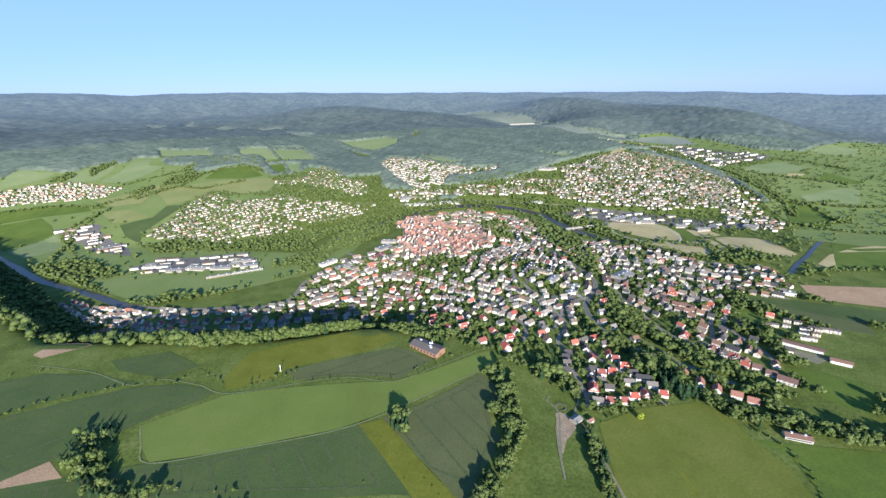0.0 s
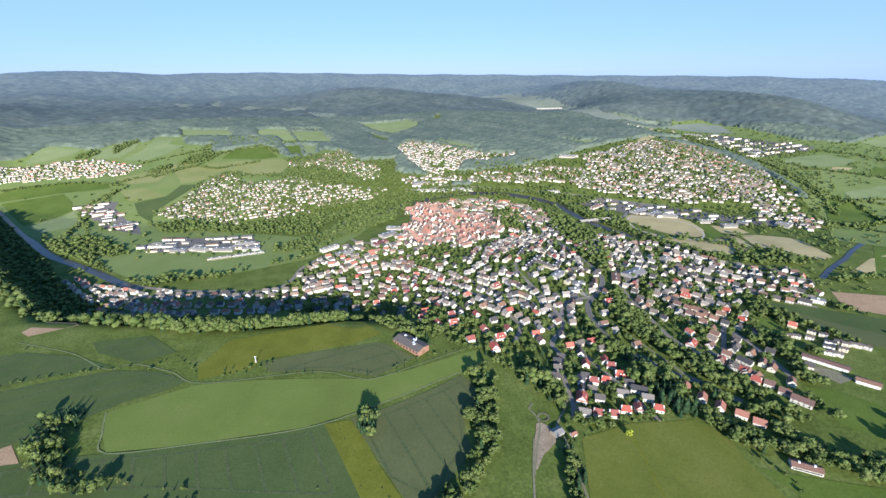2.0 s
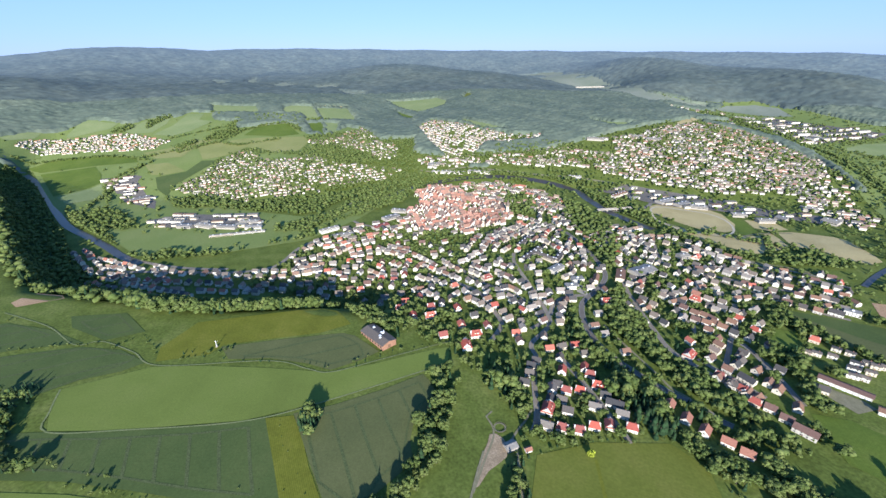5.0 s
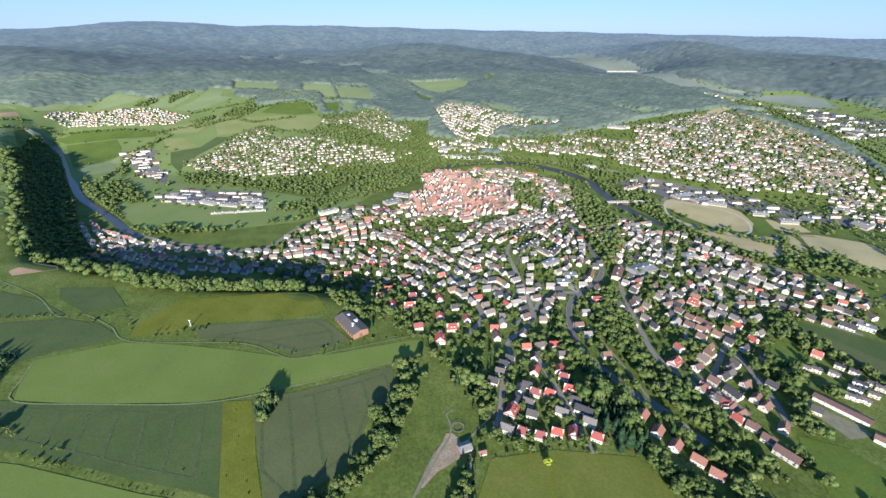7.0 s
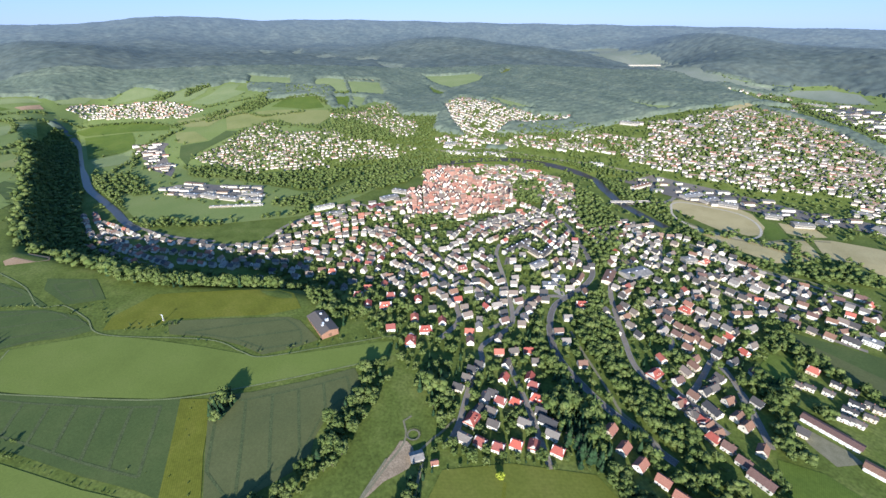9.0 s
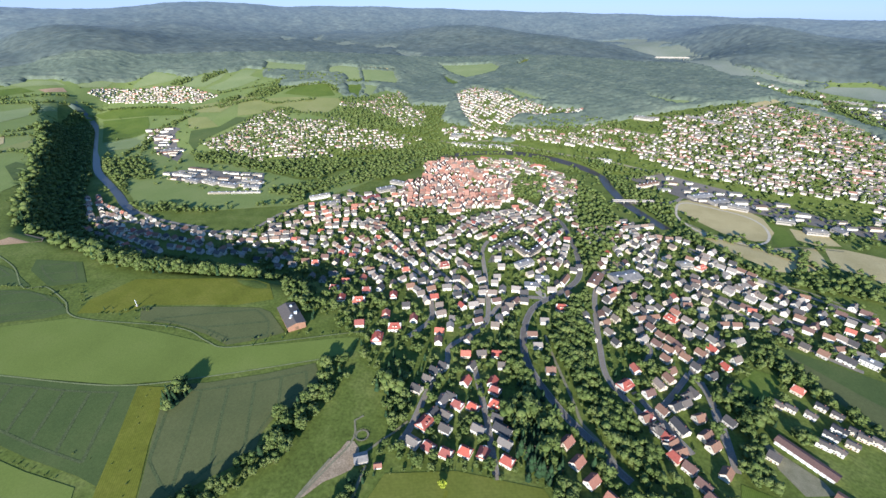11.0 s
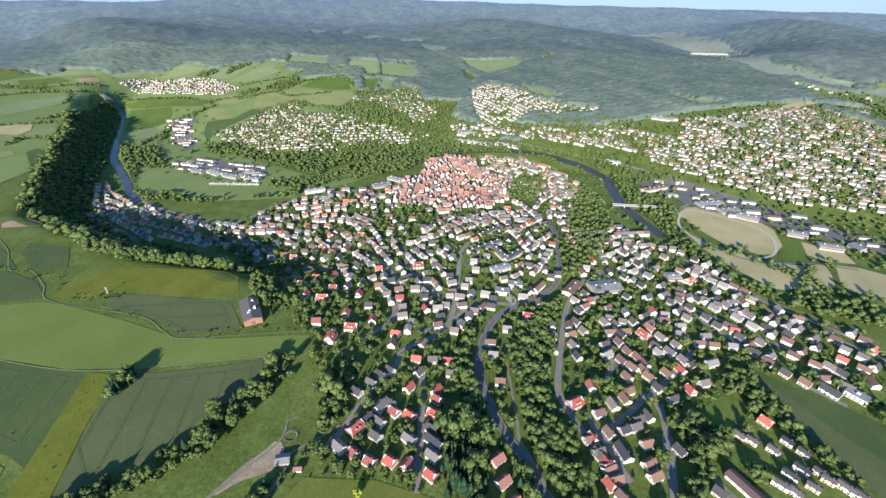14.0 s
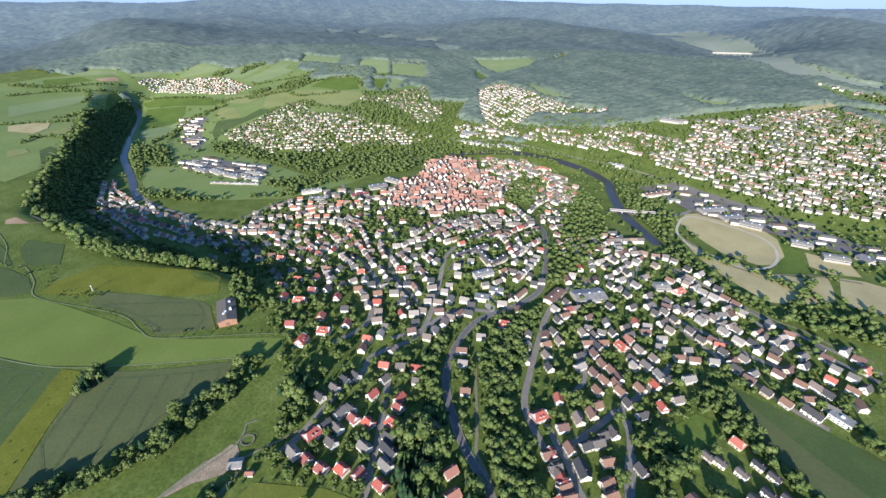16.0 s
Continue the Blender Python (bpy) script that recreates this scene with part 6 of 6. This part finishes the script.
gold.matrix_world = Matrix.Translation((210, 384, height(210, 384))) @ Matrix.Diagonal((8, 8, 8, 1))

# the trees of the slope below the flight path stand singly, the rest as wooded stretches
WOOD_SPOTS.sort(key=lambda q: (q[0] - 200) ** 2 * 0.35 + (q[1] - 330) ** 2)
placed = set()
for x, y, tall, dark in WOOD_SPOTS[:300]:
    model = rng.choice(SPRUCE if dark else BROAD)
    tall *= 1.25 if dark else 1.0
    wide = tall * rng.uniform(0.9, 1.25)
    m = Matrix.Translation((x, y, height(x, y))) @ Matrix.Rotation(rng.uniform(0, 6.28), 4, "Z")
    if model.name not in placed:
        placed.add(model.name)
        t = model
        t.matrix_world = m
    else:
        t = copy_thing(model, m)
    t.scale = (wide, wide, tall)

rest = WOOD_SPOTS[300:]
LOW = [crown_arrays(9, 70 + i, 150) for i in range(3)]
LOWER = [crown_arrays(3, 80 + i, 30) for i in range(4)]
SCRUB = [crown_arrays(3, 84 + i, 16) for i in range(3)]
CONE = [spruce_arrays(5, 90 + i) for i in range(2)]


def thicket(name, words, spots, shapes, material, wide=1.0):
    V, F, base = [], [], 0
    for i, (v, f) in enumerate(shapes):
        g = [(x, y, height(x, y), rng.uniform(0, 6.28), tall * rng.uniform(0.95, 1.3) * wide, tall) for x, y, tall, d in spots[i::len(shapes)]]
        if g:
            a, b = repeat(v, f, g)
            V.append(a), F.append(b + base)
            base += len(a)
    if V:
        tagged(solid(name, np.concatenate(V), np.concatenate(F), [material], soft=material is not NEEDLE), words, "trees", kind="stuff")


thicket("near_trees", "garden and wayside trees in full leaf", [q for q in rest if not q[3] and q[1] < 760 and q[0] > -350], LOW, LEAF)
thicket("far_trees", "leafy trees along river and gardens", [q for q in rest if not q[3] and not (q[1] < 760 and q[0] > -350)], LOWER, LEAF)
thicket("spruces", "dark spruces among the leafy trees", [q for q in rest if q[3]], CONE, NEEDLE, 0.9)

# trees among the far quarters and hedges in the open land
scattered = []
for key, gap, keep in (("north_west", 11, 0.75), ("north_hill", 15, 0.6), ("valley_end", 14, 0.75), ("east_slope", 10, 0.7), ("village", 18, 0.6), ("garden_slope", 11, 0.85), ("north_bank", 12, 0.75), ("river_side", 11, 0.75), ("west_side", 16, 0.5), ("old_town", 26, 0.5), ("flood_plain", 26, 0.35), ("open_east", 15, 0.55), ("open_valley", 15, 0.6), ("east_valley", 21, 0.45), ("open_land", 48, 0.3)):
    for x, y, turn in free(rows_in(ZONES[key], gap, gap, 33, gap / 2, keep), 6, 2, FIELDS):
        scattered.append((x, y, rng.uniform(5, 10), False))
thicket("quarter_trees", "green trees between the houses of outlying quarters", scattered, SCRUB, LEAF)
lines = []
for pts in ([(-1078, 1321), (-904, 1436), (-803, 1422), (-700, 1500)], [(-1500, 1240), (-1250, 1330), (-1050, 1300)], [(-863, 1576), (-746, 1701), (-640, 1790)], [(-1030, 1250), (-1034, 1128), (-912, 1000)], [(-1160, 1800), (-1000, 1720), (-860, 1700)], [(480, 980), (560, 960), (700, 860)], [(-1800, 1000), (-1500, 1080), (-1350, 1000)], [(-1250, 700), (-1100, 860), (-950, 760)], [(585, 885), (605, 930), (618, 975)], [(900, 1150), (1000, 1040), (1150, 1000)], [(760, 1700), (850, 1560), (930, 1430), (1010, 1330)], [(740, 1800), (840, 1640), (950, 1450), (1060, 1280)], [(1020, 1340), (1180, 1250), (1350, 1240)], [(980, 1180), (1060, 1260), (1200, 1300)], [(700, 780), (800, 790), (950, 780), (1100, 800)]):
    for q in curve_through(pts, 9):
        for k in range(2):
            lines.append((q.x + rng.uniform(-6, 6), q.y + rng.uniform(-6, 6), rng.uniform(5, 10), False))


def far_line(pts):
    for q in curve_through(pts, 7):
        lines.append((q.x + rng.uniform(-4, 4), q.y + rng.uniform(-4, 4), rng.uniform(6, 12), False))


far_line([(910, 2251), (947, 1837), (999, 1647), (1044, 1492), (1041, 1327), (992, 1208)])
far_line([(952, 2322), (996, 1911), (1030, 1682), (1072, 1521), (1065, 1343)])
far_line([(-980, 1349), (-885, 1461), (-870, 1578)])
far_line([(-780, 1654), (-686, 1737), (-577, 1769)])
far_line([(-1122, 1495), (-991, 1596), (-912, 1621)])
far_line([(1170, 1597), (1283, 1544), (1373, 1460)])
far_line([(1204, 1771), (1406, 1822), (1526, 1645)])
far_line([(889, 1084), (976, 1093), (1106, 1140)])
far_line([(1095, 1269), (1056, 1125), (1075, 1103)])
far_line([(-920, 946), (-989, 1093), (-1022, 1200), (-1018, 1278)])
far_line([(-1618, 907), (-1572, 1016), (-1486, 1097), (-1472, 1181)])
far_line([(-1206, 847), (-1179, 877), (-1226, 957)])
far_line([(-991, 692), (-1011, 735), (-956, 770)])
far_line([(-1799, 982), (-1668, 1027), (-1592, 1116), (-1540, 1224)])
thicket("field_hedges", "hedgerows between far fields", lines, SCRUB, LEAF)

# ---- woods on the hills ----
BELTS = [[(752, 1845), (829, 1820), (917, 1770), (978, 1690), (1006, 1590), (972, 1491), (949, 1570), (926, 1660), (869, 1732), (800, 1773)],
         [(1008, 1595), (1010, 1445), (996, 1307), (980, 1294), (990, 1440), (990, 1580)]]


def wooded(x, y):
    start = 1270 - 230 * smooth(-150, -550, x) - 60 * smooth(350, 700, x) + 0.32 * np.maximum(-900 - x, 0)
    ok = (y > start + 110) & ~((x > 900) & (y < 1800))
    ok |= ((x < -1900) & (y > 900)) | ((x < -1450) & (y > 1180))
    for poly in list(ZONES.values()) + FIELDS:
        ok &= ~inside(poly, x, y)
    for poly in BELTS:
        ok |= inside(poly, x, y)
    # groves between the far fields of the side valley
    grove = (np.sin(x / 61 + 1.9 * np.sin(y / 83)) + np.sin(y / 71 + 1.4 * np.sin(x / 97)) > 0.1) & inside(ZONES["viaduct_valley"], x, y)
    for poly in FIELDS:
        grove &= ~inside(poly, x, y)
    return ok | grove


def swell(x, y):
    """Slow changes in the height of a canopy, some thirty to ninety metres wide."""
    return np.sin(x / 11 + 1.7 * np.sin(y / 17)) * np.sin(y / 13 + 1.3 * np.sin(x / 23)) + 0.8 * np.sin(x / 37 + y / 29)


def canopy(name, words, xs, ys, near, beyond, stuff, kind, rough):
    """A closed canopy of crowns over the wooded ground between two distances from the town."""
    X, Y = np.meshgrid(xs, ys)
    cell = xs[1] - xs[0]
    X, Y = X + nrng.uniform(-0.3, 0.3, X.shape) * cell, Y + nrng.uniform(-0.3, 0.3, X.shape) * cell
    D = np.hypot(X - 150, Y - 150)
    cover = (D > near) & (D < beyond) & wooded(X, Y)
    Z = ground_height(X, Y) + np.where(cover, 10 + 1.6 * swell(X, Y) + nrng.uniform(-rough, rough, X.shape), -0.5)
    idx = np.arange(X.size).reshape(X.shape)
    q = np.stack([idx[:-1, :-1], idx[:-1, 1:], idx[1:, 1:], idx[1:, :-1]], -1)
    q = q[cover[:-1, :-1] | cover[1:, 1:] | cover[1:, :-1] | cover[:-1, 1:]]
    use, inv = np.unique(q, return_inverse=True)
    v = np.stack([X.ravel(), Y.ravel(), Z.ravel()], -1)[use]
    inv = inv.reshape(-1, 4)
    tagged(solid(name, v, np.concatenate([inv[:, :3], inv[:, [0, 2, 3]]]), [stuff], soft=True), words, "forest", kind=kind)


# the hill woods carry their haze in the base colour
canopy("hill_forest", "dense mixed forest covering the hills", np.arange(-2500, 1700, 8.0), np.arange(1150, 2700, 8.0), 0, 2450, HAZED_FOREST, "stuff", 1.7)
# backdrop woods that glow blue as painted haze
canopy("backdrop_forest", "far wooded upland up to the horizon", np.arange(-4700, 4701, 15.0), np.arange(-200, 4801, 15.0), 2442, 4560, HAZED_FAR_WOOD, "structure", 2.0)
